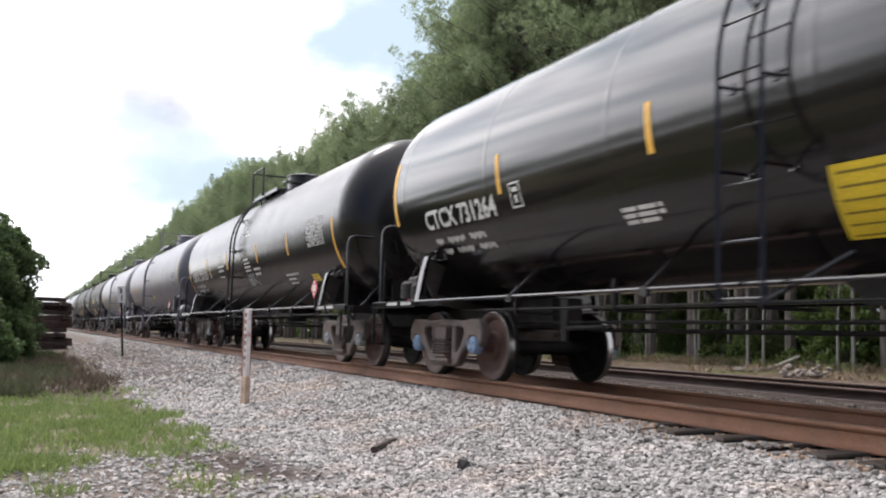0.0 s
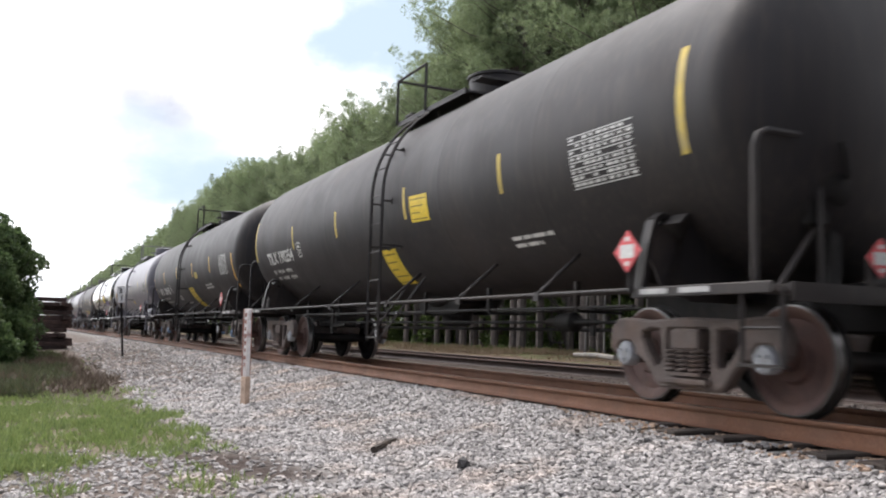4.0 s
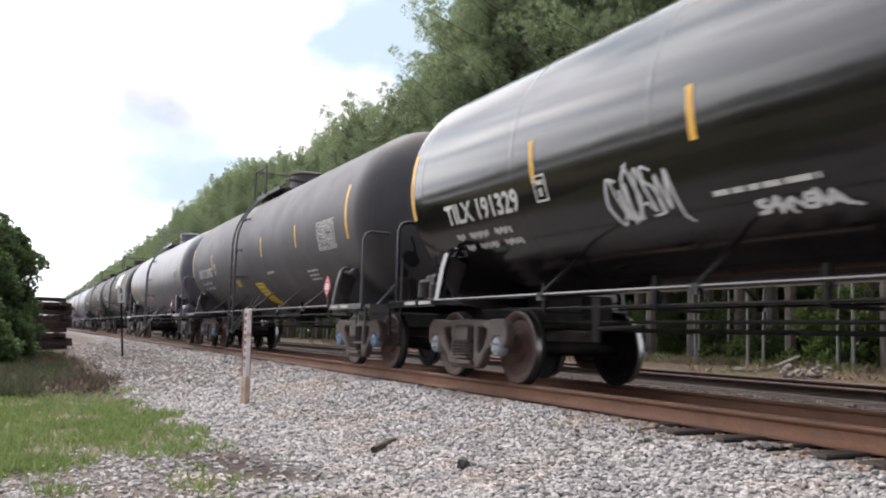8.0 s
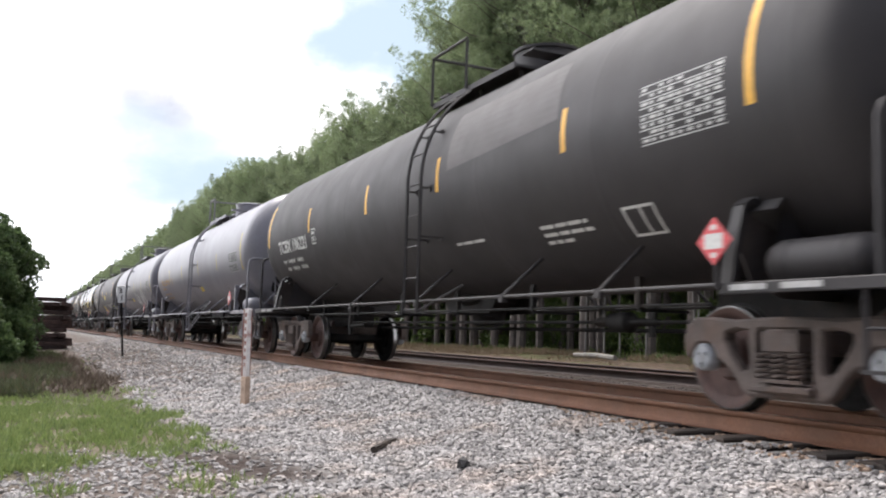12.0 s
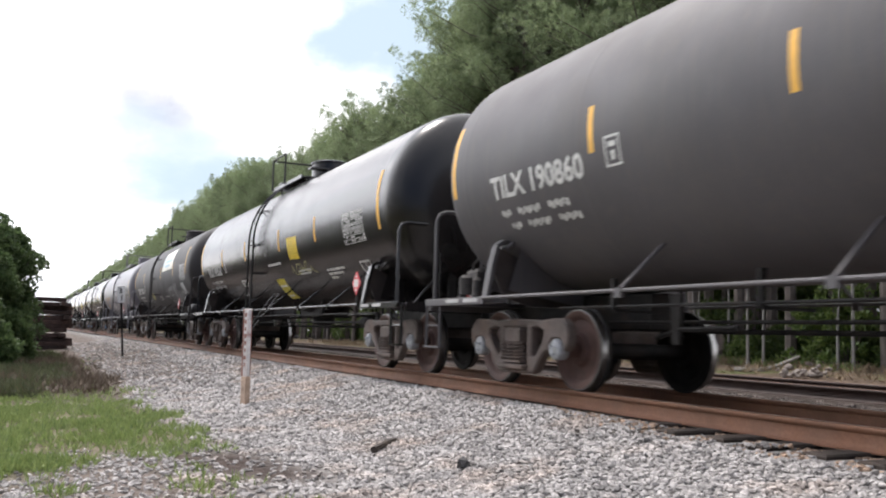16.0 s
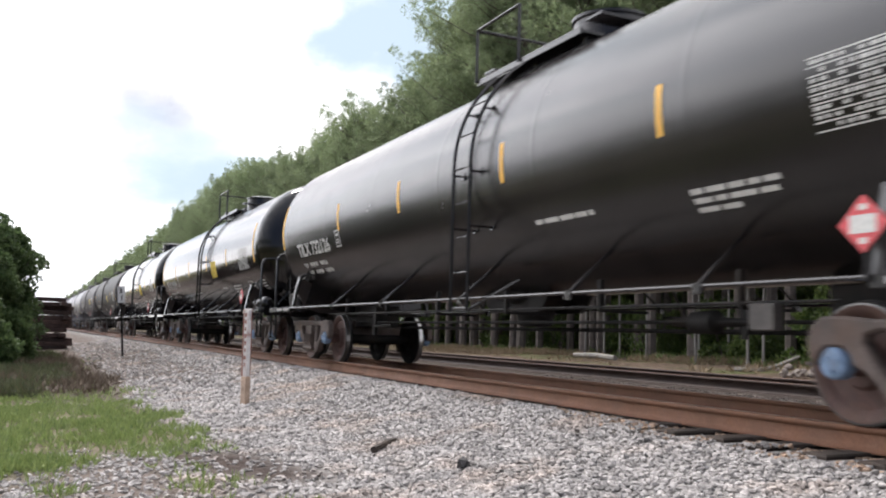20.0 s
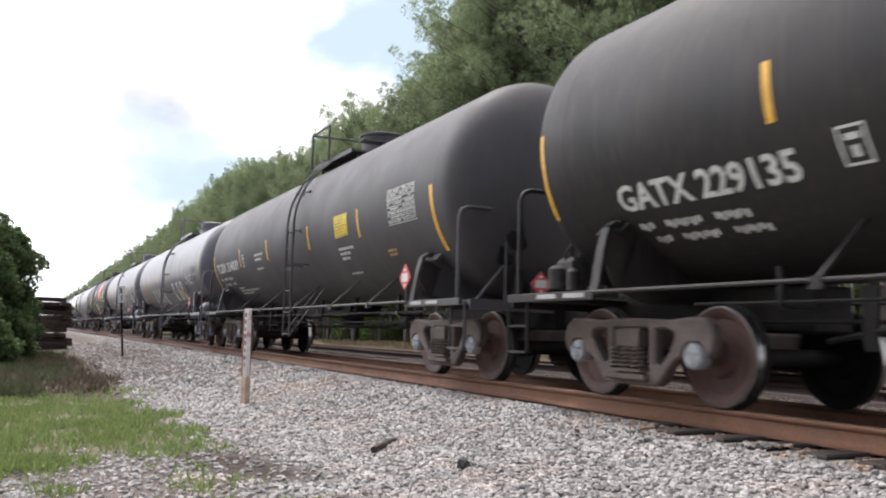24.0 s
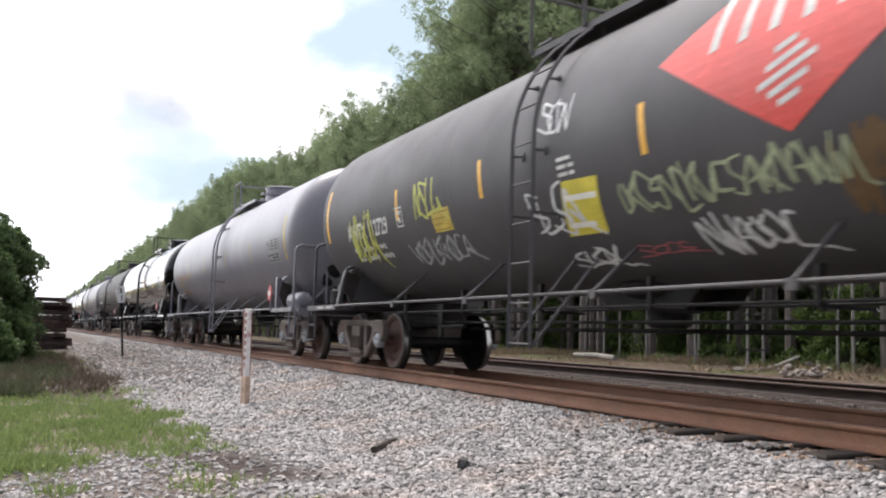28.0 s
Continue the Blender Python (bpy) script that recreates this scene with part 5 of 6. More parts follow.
# ---------- lettering and marks on the tanks ----------
class Decals:
    """Flat marks laid on the near side of one car's tank: x along the car, s metres of arc above the widest line."""

    def __init__(self, car):
        self.car = car

    def _skin(self, b, pts, faces, lift):
        b.add([self._place(x, s, lift) for x, s in pts], faces)

    def _place(self, x, s, lift):
        p = arc_pt(x, s, lift)
        over = max(TANK_REAR + HEAD - x, x - (TANK_FRONT - HEAD))
        if over <= 0:
            return p
        k = min(0.98, over / HEAD)
        r = (1 - k * k) ** 0.41
        return Vector((p.x, p.y * r, TANK_Z + (p.z - TANK_Z) * r))

    def quad(self, b, a, c, d, e, lift=0.004, n=4):
        """A four-cornered patch; corners in order, split along its height."""
        m = max(1, math.ceil(max(abs(a[1] - c[1]), abs(e[1] - d[1])) / 0.12))
        n = max(n, math.ceil(max(abs(a[1] - e[1]), abs(c[1] - d[1])) / 0.12))
        pts = []
        for i in range(n + 1):
            k = i / n
            l = (a[0] + (e[0] - a[0]) * k, a[1] + (e[1] - a[1]) * k)
            r = (c[0] + (d[0] - c[0]) * k, c[1] + (d[1] - c[1]) * k)
            pts += [(l[0] + (r[0] - l[0]) * j / m, l[1] + (r[1] - l[1]) * j / m) for j in range(m + 1)]
        w = m + 1
        self._skin(b, pts, [(i * w + j, (i + 1) * w + j, (i + 1) * w + j + 1, i * w + j + 1) for i in range(n) for j in range(m)], lift)

    def bar(self, b, x0, x1, s, h, lift=0.004, slant=0.0):
        self.quad(b, (x0, s), (x1, s), (x1 - slant, s - h), (x0 - slant, s - h), lift, 1)

    def put(self, name, b, material, label=""):
        ob = part(name, b, material, self.car, label, 0)
        return tagged(ob, kind="stuff") if name in ("small_lettering", "sticker_lettering", "data_panel") else ob

    def stripes(self, xs, top, material=None, h=0.47, w=0.085):
        for x in xs:
            b = Mesh()
            self.quad(b, (x - w / 2, top), (x + w / 2, top), (x + w / 2, top - h), (x - w / 2, top - h), 0.004, 5)
            self.put("reflective_strip", b, material or YELLOW, "yellow reflective strip")

    def end_stripes(self, x0, x1, top, material=None):
        self.stripes((x0, x1), top, material, 0.95, 0.1)

    def mark(self, txt, s=-0.62, material=None, x0=-7.05, width=2.0, size=0.36):
        me = text_mesh(txt, size, 0.009)
        bm = bmesh.new()
        bm.from_mesh(me)
        for i in range(-2, 9):                            # cut across, so that tall strokes follow the tank
            bmesh.ops.bisect_plane(bm, geom=bm.verts[:] + bm.edges[:] + bm.faces[:], plane_co=(0, 0.05 * i + 0.013, 0), plane_no=(0, 1, 0))
        bm.to_mesh(me)
        bm.free()
        xs = [v.co.x for v in me.vertices]
        k = width / (max(xs) - min(xs))
        low = min(xs)
        for v in me.vertices:
            x, z = x0 + (v.co.x - low) * k, s + v.co.y
            v.co = self._place(x, z, 0.005)
        me.materials.clear()
        me.materials.append(material or WHITE)
        part("reporting_mark", me, None, self.car)

    def weights(self, s=-0.78, material=None, x0=-6.85):
        b = Mesh()
        for r in range(2):
            x = x0 + 0.12 * r
            for w in (0.22, 0.5, 0.46):
                for i in range(int(w / 0.068)):
                    self.bar(b, x + i * 0.068, x + i * 0.068 + (0.053, 0.04, 0.047)[(i + r) % 3], s - 0.165 * r - 0.012 * (i % 2), 0.07 + 0.012 * (i % 2))
                x += w + 0.14
        self.put("small_lettering", b, material or WHITE)

    def boxed(self, x=-4.68, s=-0.28, w=0.24, h=0.3, material=None):
        b = Mesh()
        t = 0.022
        self.bar(b, x, x + w, s, t)
        self.bar(b, x, x + w, s - h + t, t)
        self.quad(b, (x, s), (x + t, s), (x + t, s - h), (x, s - h))
        self.quad(b, (x + w - t, s), (x + w, s), (x + w, s - h), (x + w - t, s - h))
        self.bar(b, x + 0.06, x + w - 0.06, s - 0.06, 0.05)
        self.bar(b, x + 0.09, x + 0.15, s - 0.15, 0.09)
        self.put("boxed_letter", b, material or WHITE)

    def lines(self, x, s, lengths, step=0.085, h=0.05, material=None):
        b = Mesh()
        rng = random.Random(int(x * 100 + s * 1000))
        for i, w in enumerate(lengths):
            u = x
            while u < x + w - 0.02:                       # words of uneven length
                l = min(rng.uniform(0.12, 0.3), x + w - u)
                self.bar(b, u, u + l, s - i * step, h)
                u += l + 0.035
        self.put("small_lettering", b, material or WHITE)

    def panel(self, x=5.3, s=-0.03, w=1.05, h=0.53, rows=8, material=None):
        b = Mesh()
        rng = random.Random(int(x * 77))
        for i in range(rows + 1):
            self.bar(b, x, x + w, s - h * i / rows, 0.011)
        for i in range(rows):
            z = s - h * i / rows - 0.022
            for c in range(9):
                if rng.random() < 0.85:
                    u = x + 0.02 + c * w / 9
                    self.bar(b, u, u + w / 9 * rng.uniform(0.4, 0.85), z, h / rows * 0.42)
        self.put("data_panel", b, material or WHITE, "white ruled data panel")

    def ruled_panel(self, x=5.6, s=-0.05, w=1.03, h=0.52, rows=8):
        """Black printed rows with white rules and pale entries, on the grey cars."""
        b = Mesh()
        rng = random.Random(5)
        for i in range(rows):
            z = s - h * i / rows
            b.slot = 0
            if i not in (4,):
                self.bar(b, x, x + w, z - 0.008, h / rows - 0.016)
            b.slot = 1
            self.bar(b, x, x + w, z + 0.008, 0.016)
            for c in range(6):
                if c in (0, 1, 3, 5) and i not in (4,) and rng.random() < 0.85:
                    u = x + 0.03 + c * w / 6
                    self.bar(b, u, u + w / 6 * rng.uniform(0.5, 0.8), z - 0.02, h / rows * 0.4, 0.007)
        self.bar(b, x, x + w, s - h + 0.008, 0.016)
        tagged(part("data_panel", b, [GREY_SHADE, PANEL_PALE], self.car, "black and white ruled data panel", 0), kind="stuff")

    def frame_box(self, x=4.9, s=-0.85, w=0.47, h=0.34, material=None):
        b = Mesh()
        t = 0.03
        self.bar(b, x, x + w, s, t)
        self.bar(b, x, x + w, s - h + t, t)
        for u in (x, x + w - t, x + w * 0.52):
            self.quad(b, (u, s), (u + t, s), (u + t, s - h), (u, s - h))
        self.put("inspection_frame", b, material or WHITE)

    def sticker(self, a, c, d, e, material=None, rows=6, ink=None):
        b = Mesh()
        self.quad(b, a, c, d, e, 0.005, 6)
        self.put("caution_sticker", b, material or STICKER, "yellow caution sticker")
        b = Mesh()
        for i in range(rows):
            k = (i + 0.5) / rows
            l = (a[0] + (e[0] - a[0]) * k + 0.05, a[1] + (e[1] - a[1]) * k)
            r = (c[0] + (d[0] - c[0]) * k - 0.05 - 0.1 * (i % 3), c[1] + (d[1] - c[1]) * k)
            hh = abs(a[1] - e[1]) / rows * 0.2
            self.quad(b, l, r, (r[0], r[1] - hh), (l[0], l[1] - hh), 0.009, 1)
        self.put("sticker_lettering", b, ink or INK)

    def stroke(self, b, pts, w, lift):
        n = len(pts)
        vs, fs = [], []
        for i, (x, s) in enumerate(pts):
            dx, ds = pts[min(i + 1, n - 1)][0] - pts[max(i - 1, 0)][0], pts[min(i + 1, n - 1)][1] - pts[max(i - 1, 0)][1]
            l = math.hypot(dx, ds) or 1
            k = w * (0.5 + 0.5 * math.sin(math.pi * (0.12 + 0.76 * i / (n - 1))))
            vs += [(x - ds / l * k, s + dx / l * k), (x + ds / l * k, s - dx / l * k)]
        fs = [(2 * i, 2 * i + 1, 2 * i + 3, 2 * i + 2) for i in range(n - 1)]
        self._skin(b, vs, fs, lift)

    FORMS = (((0.1, 0.0), (0.2, 1.0), (0.75, 0.1), (0.85, 1.0)), ((0.85, 0.9), (0.3, 1.0), (0.25, 0.6), (0.8, 0.4), (0.7, 0.0), (0.05, 0.08)), ((0.15, 1.0), (0.1, 0.0), (0.9, 0.05), (0.85, 0.25)),
             ((0.1, 0.05), (0.5, 1.0), (0.9, 0.0), (0.7, 0.4), (0.25, 0.4)), ((0.5, 1.0), (0.1, 0.6), (0.3, 0.0), (0.85, 0.3), (0.7, 0.9), (0.4, 0.95)), ((0.1, 1.0), (0.15, 0.0), (0.2, 0.5), (0.85, 1.0), (0.3, 0.5), (0.95, -0.05)),
             ((0.0, 0.95), (0.3, 0.0), (0.5, 0.7), (0.7, 0.0), (1.0, 1.0)), ((0.9, 0.85), (0.35, 1.0), (0.1, 0.4), (0.4, 0.0), (0.9, 0.15)))

    def scrawl(self, x0, x1, top, low, count, material, seed, w=0.016, label="sprayed graffiti stroke"):
        """A sprayed tag: strokes set side by side like handwriting, the last one with a long tail."""
        rng = random.Random(seed)
        count = max(3, int(count * 1.5))
        cell = (x1 - x0) / count
        lean = rng.uniform(-0.1, 0.25)
        for i in range(count):
            form = self.FORMS[rng.randrange(len(self.FORMS))]
            t, l = top + (top - low) * rng.uniform(-0.12, 0.12), low + (top - low) * rng.uniform(-0.15, 0.1)
            ks = [(x0 + (i + lean * (v - 0.5) + (u + rng.uniform(-0.16, 0.16)) * 1.6 - 0.3) * cell, l + (t - l) * (v + rng.uniform(-0.14, 0.14))) for u, v in form]
            if i == count - 1 and count > 3:
                ks += [(x1 + cell * 0.5, low - (top - low) * 0.12), (x1 + cell * 1.1, low - (top - low) * 0.3)]
            pts = []
            for j in range(len(ks) - 1):
                p0, p1, p2, p3 = ks[max(j - 1, 0)], ks[j], ks[j + 1], ks[min(j + 2, len(ks) - 1)]
                for u in np.linspace(0, 1, 7, endpoint=False):
                    pts.append(tuple(0.5 * (2 * p1[m] + 0.7 * (p2[m] - p0[m]) * u + (1.3 * p0[m] - 4.3 * p1[m] + 3.7 * p2[m] - 0.7 * p3[m]) * u * u + (2.3 * p1[m] - 0.7 * p0[m] - 2.3 * p2[m] + 0.7 * p3[m]) * u ** 3) for m in (0, 1)))
            pts.append(ks[-1])
            b = Mesh()
            self.stroke(b, pts, w * rng.uniform(0.9, 1.35), 0.006 + 0.0007 * (i % 9))
            self.put("graffiti", b, material, label)

    def block_letter(self, a, c, d, e, dots=(), leg=False):
        """A solid sprayed letter: four corners in order, with a dark slot, a dark edge and pale dots rimmed in red."""
        b = Mesh()
        mid = [(p[0] + q[0] + r[0] + t[0]) / 4 for p, q, r, t in ((a, c, d, e),)][0]
        grow = lambda p, k: (mid + (p[0] - mid) * k, p[1] + (0.03 if p in (a, c) else -0.03))
        b.slot = 1
        self.quad(b, grow(a, 1.08), grow(c, 1.08), grow(d, 1.08), grow(e, 1.08), 0.005)
        at = lambda u, v: (a[0] + (c[0] - a[0]) * u + ((e[0] + (d[0] - e[0]) * u) - (a[0] + (c[0] - a[0]) * u)) * v,
                           a[1] + (c[1] - a[1]) * u + ((e[1] + (d[1] - e[1]) * u) - (a[1] + (c[1] - a[1]) * u)) * v)
        b.slot = 0
        # pinched at the waist, wider at the foot
        self.quad(b, at(0, 0), at(1, 0), at(0.88, 0.5), at(0.16, 0.5), 0.008)
        self.quad(b, at(0.16, 0.5), at(0.88, 0.5), at(1, 1), at(0, 1), 0.008)
        b.slot = 1
        self.quad(b, at(0.42, 0.16), at(0.62, 0.13), at(0.62, 0.72), at(0.44, 0.72), 0.011)
        if leg:
            self.quad(b, at(0.46, 0.76), at(0.56, 0.74), at(0.7, 1.0), at(0.5, 1.0), 0.011)
        self.put("graffiti", b, [SPRAY_WHITE, GREY_SHADE], "white sprayed block letter with a dark edge")
        for x, t, r in dots:
            for m, k, lift in ((SPRAY_PINK, 1.25, 0.012), (SPRAY_WHITE, 1.0, 0.015)):
                b = Mesh()
                n = 14
                self._skin(b, [(x, t)] + [(x + r * k * 0.7 * math.cos(q), t + r * k * math.sin(q)) for q in np.linspace(0, 2 * math.pi, n, endpoint=False)],
                           [(0, i + 1, (i + 1) % n + 1) for i in range(n)], lift)
                self.put("graffiti", b, m, "small sprayed dot")

    def bubbles(self, ovals, material, w=0.02, lean=0.25):
        """Sprayed bubble letters: tall leaning ovals and tails. ovals: (x, top, low, width)."""
        rng = random.Random(int(ovals[0][0] * 100))
        for i, (x, top, low, wide) in enumerate(ovals):
            b = Mesh()
            mid, half = (top + low) / 2, (top - low) / 2
            turn = rng.uniform(0, 6.28)
            pts = [(x - lean * half * math.sin(q) + wide / 2 * math.cos(q), mid + half * math.sin(q)) for q in np.linspace(turn, turn + rng.uniform(4.9, 6.2), 22)]
            self.stroke(b, pts, w * rng.uniform(0.85, 1.3), 0.006 + 0.0007 * (i % 9))
            if i % 3 == 1:
                self.stroke(b, [(x - wide * 0.9 + 0.05 * j * lean, top - (top - low) * (0.1 + 0.09 * j)) for j in range(6)], w * 0.9, 0.013)
            self.put("graffiti", b, material, "sprayed bubble letter")


SPRAY_PINK = mat("pale_red_spray", (0.42, 0.12, 0.13), 0.6, var=0.2, scale=8)
INK = mat("sticker_ink", (0.27, 0.19, 0.02), 0.6, var=0.1)
SPRAY_WHITE = mat("white_spray_paint", (0.66, 0.66, 0.66), 0.6, var=0.15, scale=6)
SPRAY_GREY = mat("pale_spray_paint", (0.36, 0.36, 0.37), 0.7, var=0.2, scale=5)
SPRAY_YELLOW = mat("yellow_green_spray", (0.5, 0.5, 0.1), 0.6, var=0.2, scale=5)
SPRAY_TEAL = mat("teal_spray_paint", (0.08, 0.24, 0.22), 0.6, var=0.2, scale=5)
SPRAY_VIOLET = mat("violet_spray_paint", (0.09, 0.06, 0.2), 0.6, var=0.2, scale=5)
SPRAY_PALE_YELLOW = mat("faded_yellow_spray", (0.36, 0.34, 0.15), 0.7, var=0.2, scale=5)
SPRAY_PALE_GREEN = mat("faded_green_spray", (0.33, 0.37, 0.23), 0.7, var=0.25, scale=5)
SPRAY_BROWN = mat("brown_spray_paint", (0.13, 0.075, 0.03), 0.7, var=0.2, scale=5)
GREY_SHADE = mat("grey_shadow_paint", (0.05, 0.05, 0.055), 0.6, var=0.15)
PALE_BLUE = mat("pale_blue_print", (0.38, 0.55, 0.62), 0.6, var=0.1)
BANNER = mat("white_banner", (0.78, 0.76, 0.68), 0.6, var=0.1, scale=3)
SIGN_RED = mat("bright_red_panel", (0.66, 0.075, 0.06), 0.5, var=0.12, scale=2)
FAINT = mat("faint_lettering", (0.22, 0.21, 0.2), 0.7, var=0.2)


def common_black(d, mark, s=-0.62, shift=0.0, top=0.06, strip=None, ends=(-8.0, 7.0), xs=(-4.88, -2.12, 1.0, 3.85), x0=-7.05, width=2.0, end_lift=0.4, box_gap=0.38):
    d.mark(mark, s, None, x0, width)
    d.weights(s - 0.15, None, x0 + 0.12)
    d.boxed(x0 + width + box_gap, s + 0.33)
    d.stripes([x + (shift if x > 0 else 0) for x in xs], top, strip)
    d.end_stripes(ends[0], ends[1], top + end_lift, strip)


def common_grey(d, mark, s=-0.48, shift=0.0, xs=(-4.97, -2.15, 0.98, 3.95)):
    d.mark(mark, s, ORANGE, -7.12 + shift, 2.0, 0.27)
    d.lines(-7.12 + shift, s - 0.11, (0.9,), 0.1, 0.06, ORANGE)
    d.weights(s - 0.33, ORANGE, -7.05 + shift)
    d.boxed(-4.64 + shift, s + 0.22, 0.27, 0.27, ORANGE)
    d.stripes(xs, 0.05, FADED_YELLOW, 0.47, 0.075)
    d.end_stripes(-8.15, 7.05, 0.38, FADED_YELLOW)
    d.ruled_panel()
    d.lines(4.3, -0.98, (0.3, 0.45), 0.1, 0.04, FAINT)


def decor_front(k, d):
    if k == 0:
        common_black(d, "CTCX 731264", -0.64)
        d.lines(-2.8, -0.85, (0.6, 0.6, 0.5), 0.07, 0.045)
        d.sticker((-0.36, -0.82), (0.5, -0.82), (0.3, -1.5), (-0.55, -1.5))
        d.panel(5.3)
    elif k == 1:
        common_black(d, "CBTX 737175", -0.61, top=-0.03, end_lift=0.0, xs=(-4.9, -2.06, 1.26, 3.95), x0=-7.45, width=2.4)
        d.lines(-3.32, -0.32, (0.8, 0.62), 0.12, 0.06)
        d.lines(-3.3, -0.63, (0.55,), 0.1, 0.04)
        d.lines(-0.12, -0.32, (0.5, 0.56, 0.56, 0.5), 0.095, 0.05)
        d.scrawl(-0.1, 0.5, -0.72, -0.95, 3, SPRAY_GREY, 5)
        d.lines(-0.22, -0.86, (0.4, 0.36, 0.36, 0.3), 0.055, 0.025)
        d.lines(0.7, -0.6, (0.6, 0.5), 0.13, 0.06)
        d.lines(0.06, 0.36, (0.3, 0.45), 0.08, 0.045)
        d.panel(5.4, 0.1)
        d.lines(3.2, -0.9, (0.9, 0.5, 0.5), 0.11, 0.05)
        d.sticker((4.9, -1.0), (5.35, -1.0), (5.3, -1.17), (4.85, -1.17), rows=2)
    elif k in (2, 3):
        common_grey(d, "UTLX 208312" if k == 2 else "UTLX 208074", xs=(-4.95, -2.17, 0.96, 4.04) if k == 2 else (-4.67, -2.01, 1.01, 3.71))
        if k == 2:
            d.sticker((-0.43, -0.76), (0.03, -0.76), (0.0, -0.92), (-0.46, -0.92), rows=3)
        else:
            d.sticker((1.08, -1.08), (1.52, -1.08), (1.5, -1.26), (1.06, -1.26), rows=3)
            d.scrawl(-5.5, -1.9, -0.72, -1.02, 11, SPRAY_PALE_YELLOW, 31)
            d.lines(-1.8, -0.62, (0.8,), 0.1, 0.04, ORANGE)
    elif k == 4:
        common_black(d, "TILX 190254", -0.62, strip=FADED_YELLOW)
        d.panel(5.3)
        d.sticker((1.2, -0.1), (1.8, -0.12), (1.8, -0.5), (1.2, -0.48), rows=4)
        d.sticker((-0.3, -0.8), (0.25, -0.8), (0.1, -1.5), (-0.5, -1.5), rows=5)
        d.lines(3.7, -0.95, (0.9, 0.6), 0.1)
    elif k == 5:
        common_black(d, "GATX", -0.84, top=0.04, end_lift=-0.1, ends=(-8.1, 7.0), xs=(-5.31, -2.23, 0.93, 3.9), x0=-7.07, width=0.94, box_gap=1.9)
        d.mark("228950", -0.84, None, -5.85, 1.27)
        d.lines(-7.44, -0.56, (0.14, 0.14, 0.14), 0.075, 0.055, FAINT)
        d.sticker((-0.45, -0.76), (0.35, -0.76), (0.26, -1.64), (-0.53, -1.64), rows=8)
        d.sticker((1.28, -0.3), (1.75, -0.3), (1.76, -0.5), (1.29, -0.5), FADED_YELLOW, 3)
        d.lines(-3.15, -1.0, (0.48, 0.46, 0.44), 0.065, 0.035)
        d.lines(-2.35, -1.33, (0.85,), 0.1, 0.04)
        d.lines(2.6, -0.75, (1.0, 1.1), 0.1, 0.05)
        d.panel(5.3)
    elif k == 6:
        common_grey(d, "UATX 364091", -0.43)
        d.sticker((0.54, -0.84), (0.96, -0.85), (0.95, -1.02), (0.55, -1.02), FADED_YELLOW, 3)
    elif k == 7:
        common_black(d, "TILX 191329", -0.64, top=0.08, xs=(-4.77, -2.22, 1.04, 3.75), width=1.88)
        d.sticker((1.7, -0.13), (2.4, -0.14), (2.39, -0.6), (1.68, -0.6), rows=8)
        d.scrawl(0.25, 2.9, -0.78, -1.25, 9, SPRAY_GREY, 71, 0.02)
        d.scrawl(2.6, 4.6, -0.58, -0.8, 7, SPRAY_VIOLET, 72, 0.022)
        d.scrawl(-3.55, -2.7, -0.52, -0.95, 4, SPRAY_WHITE, 73)
        d.lines(-2.2, -0.85, (1.1,), 0.1, 0.05)
        d.scrawl(-1.8, -1.0, -1.0, -1.12, 5, SPRAY_WHITE, 74, 0.02)
        d.lines(2.55, -0.83, (0.75,), 0.1, 0.05)
        d.lines(3.74, -0.87, (0.98, 0.9, 0.6), 0.09, 0.05)
        d.panel(5.2)
        d.frame_box(5.36, -0.93)
    elif k == 8:
        common_black(d, "GATX 224785", -0.56, top=0.08)
        d.sticker((-2.47, -0.82), (-2.03, -0.83), (-2.06, -1.02), (-2.46, -1.02), FADED_YELLOW, 3)
        d.sticker((-0.6, -0.99), (0.15, -1.0), (0.02, -1.9), (-0.74, -1.95), rows=8)
        d.lines(1.0, -0.76, (0.65,), 0.1, 0.05)
        d.lines(4.0, -0.9, (0.7, 0.6, 0.6), 0.1, 0.04)
        d.panel(5.3)
    elif k == 9:
        common_grey(d, "UTLX 210524", -0.46)
        d.sticker((-1.9, -0.76), (-1.45, -0.77), (-1.5, -0.94), (-1.92, -0.94), rows=3)
        d.scrawl(-5.5, -4.2, -0.6, -0.92, 5, SPRAY_WHITE, 91)
    elif k == 10:
        common_black(d, "TCBX 196110", -0.5, top=0.31, ends=(-7.85, 6.72), xs=(-4.62, -2.17, 0.8, 3.92), x0=-6.7, width=1.85)
        banner(d)
        d.sticker((2.14, -0.57), (2.9, -0.57), (2.88, -0.85), (2.12, -0.85), rows=4)
        d.frame_box(4.98, -0.85)
        d.lines(1.13, -0.9, (0.8,), 0.1, 0.04)
        d.lines(3.28, -0.88, (0.95, 1.1, 0.8), 0.1, 0.045)
        d.lines(-0.45, -0.92, (0.35, 0.4, 0.4, 0.35), 0.08, 0.035)
        d.scrawl(-4.3, -3.2, -0.4, -0.75, 5, SPRAY_PALE_YELLOW, 101, 0.011)
        d.scrawl(-2.0, -0.9, -0.9, -1.35, 4, SPRAY_GREY, 102)
        d.panel(5.4, 0.21)
    elif k == 11:
        common_black(d, "TCBX 196221", -0.44, top=0.31, ends=(-7.85, 6.7), xs=(-4.82, -1.66, 1.06, 4.12))
        d.panel(5.38, 0.21)
        d.frame_box(4.81, -0.84)
        b = Mesh()
        d.quad(b, (1.25, 0.95), (3.85, 1.0), (4.0, 0.22), (1.35, 0.08), 0.004, 8)
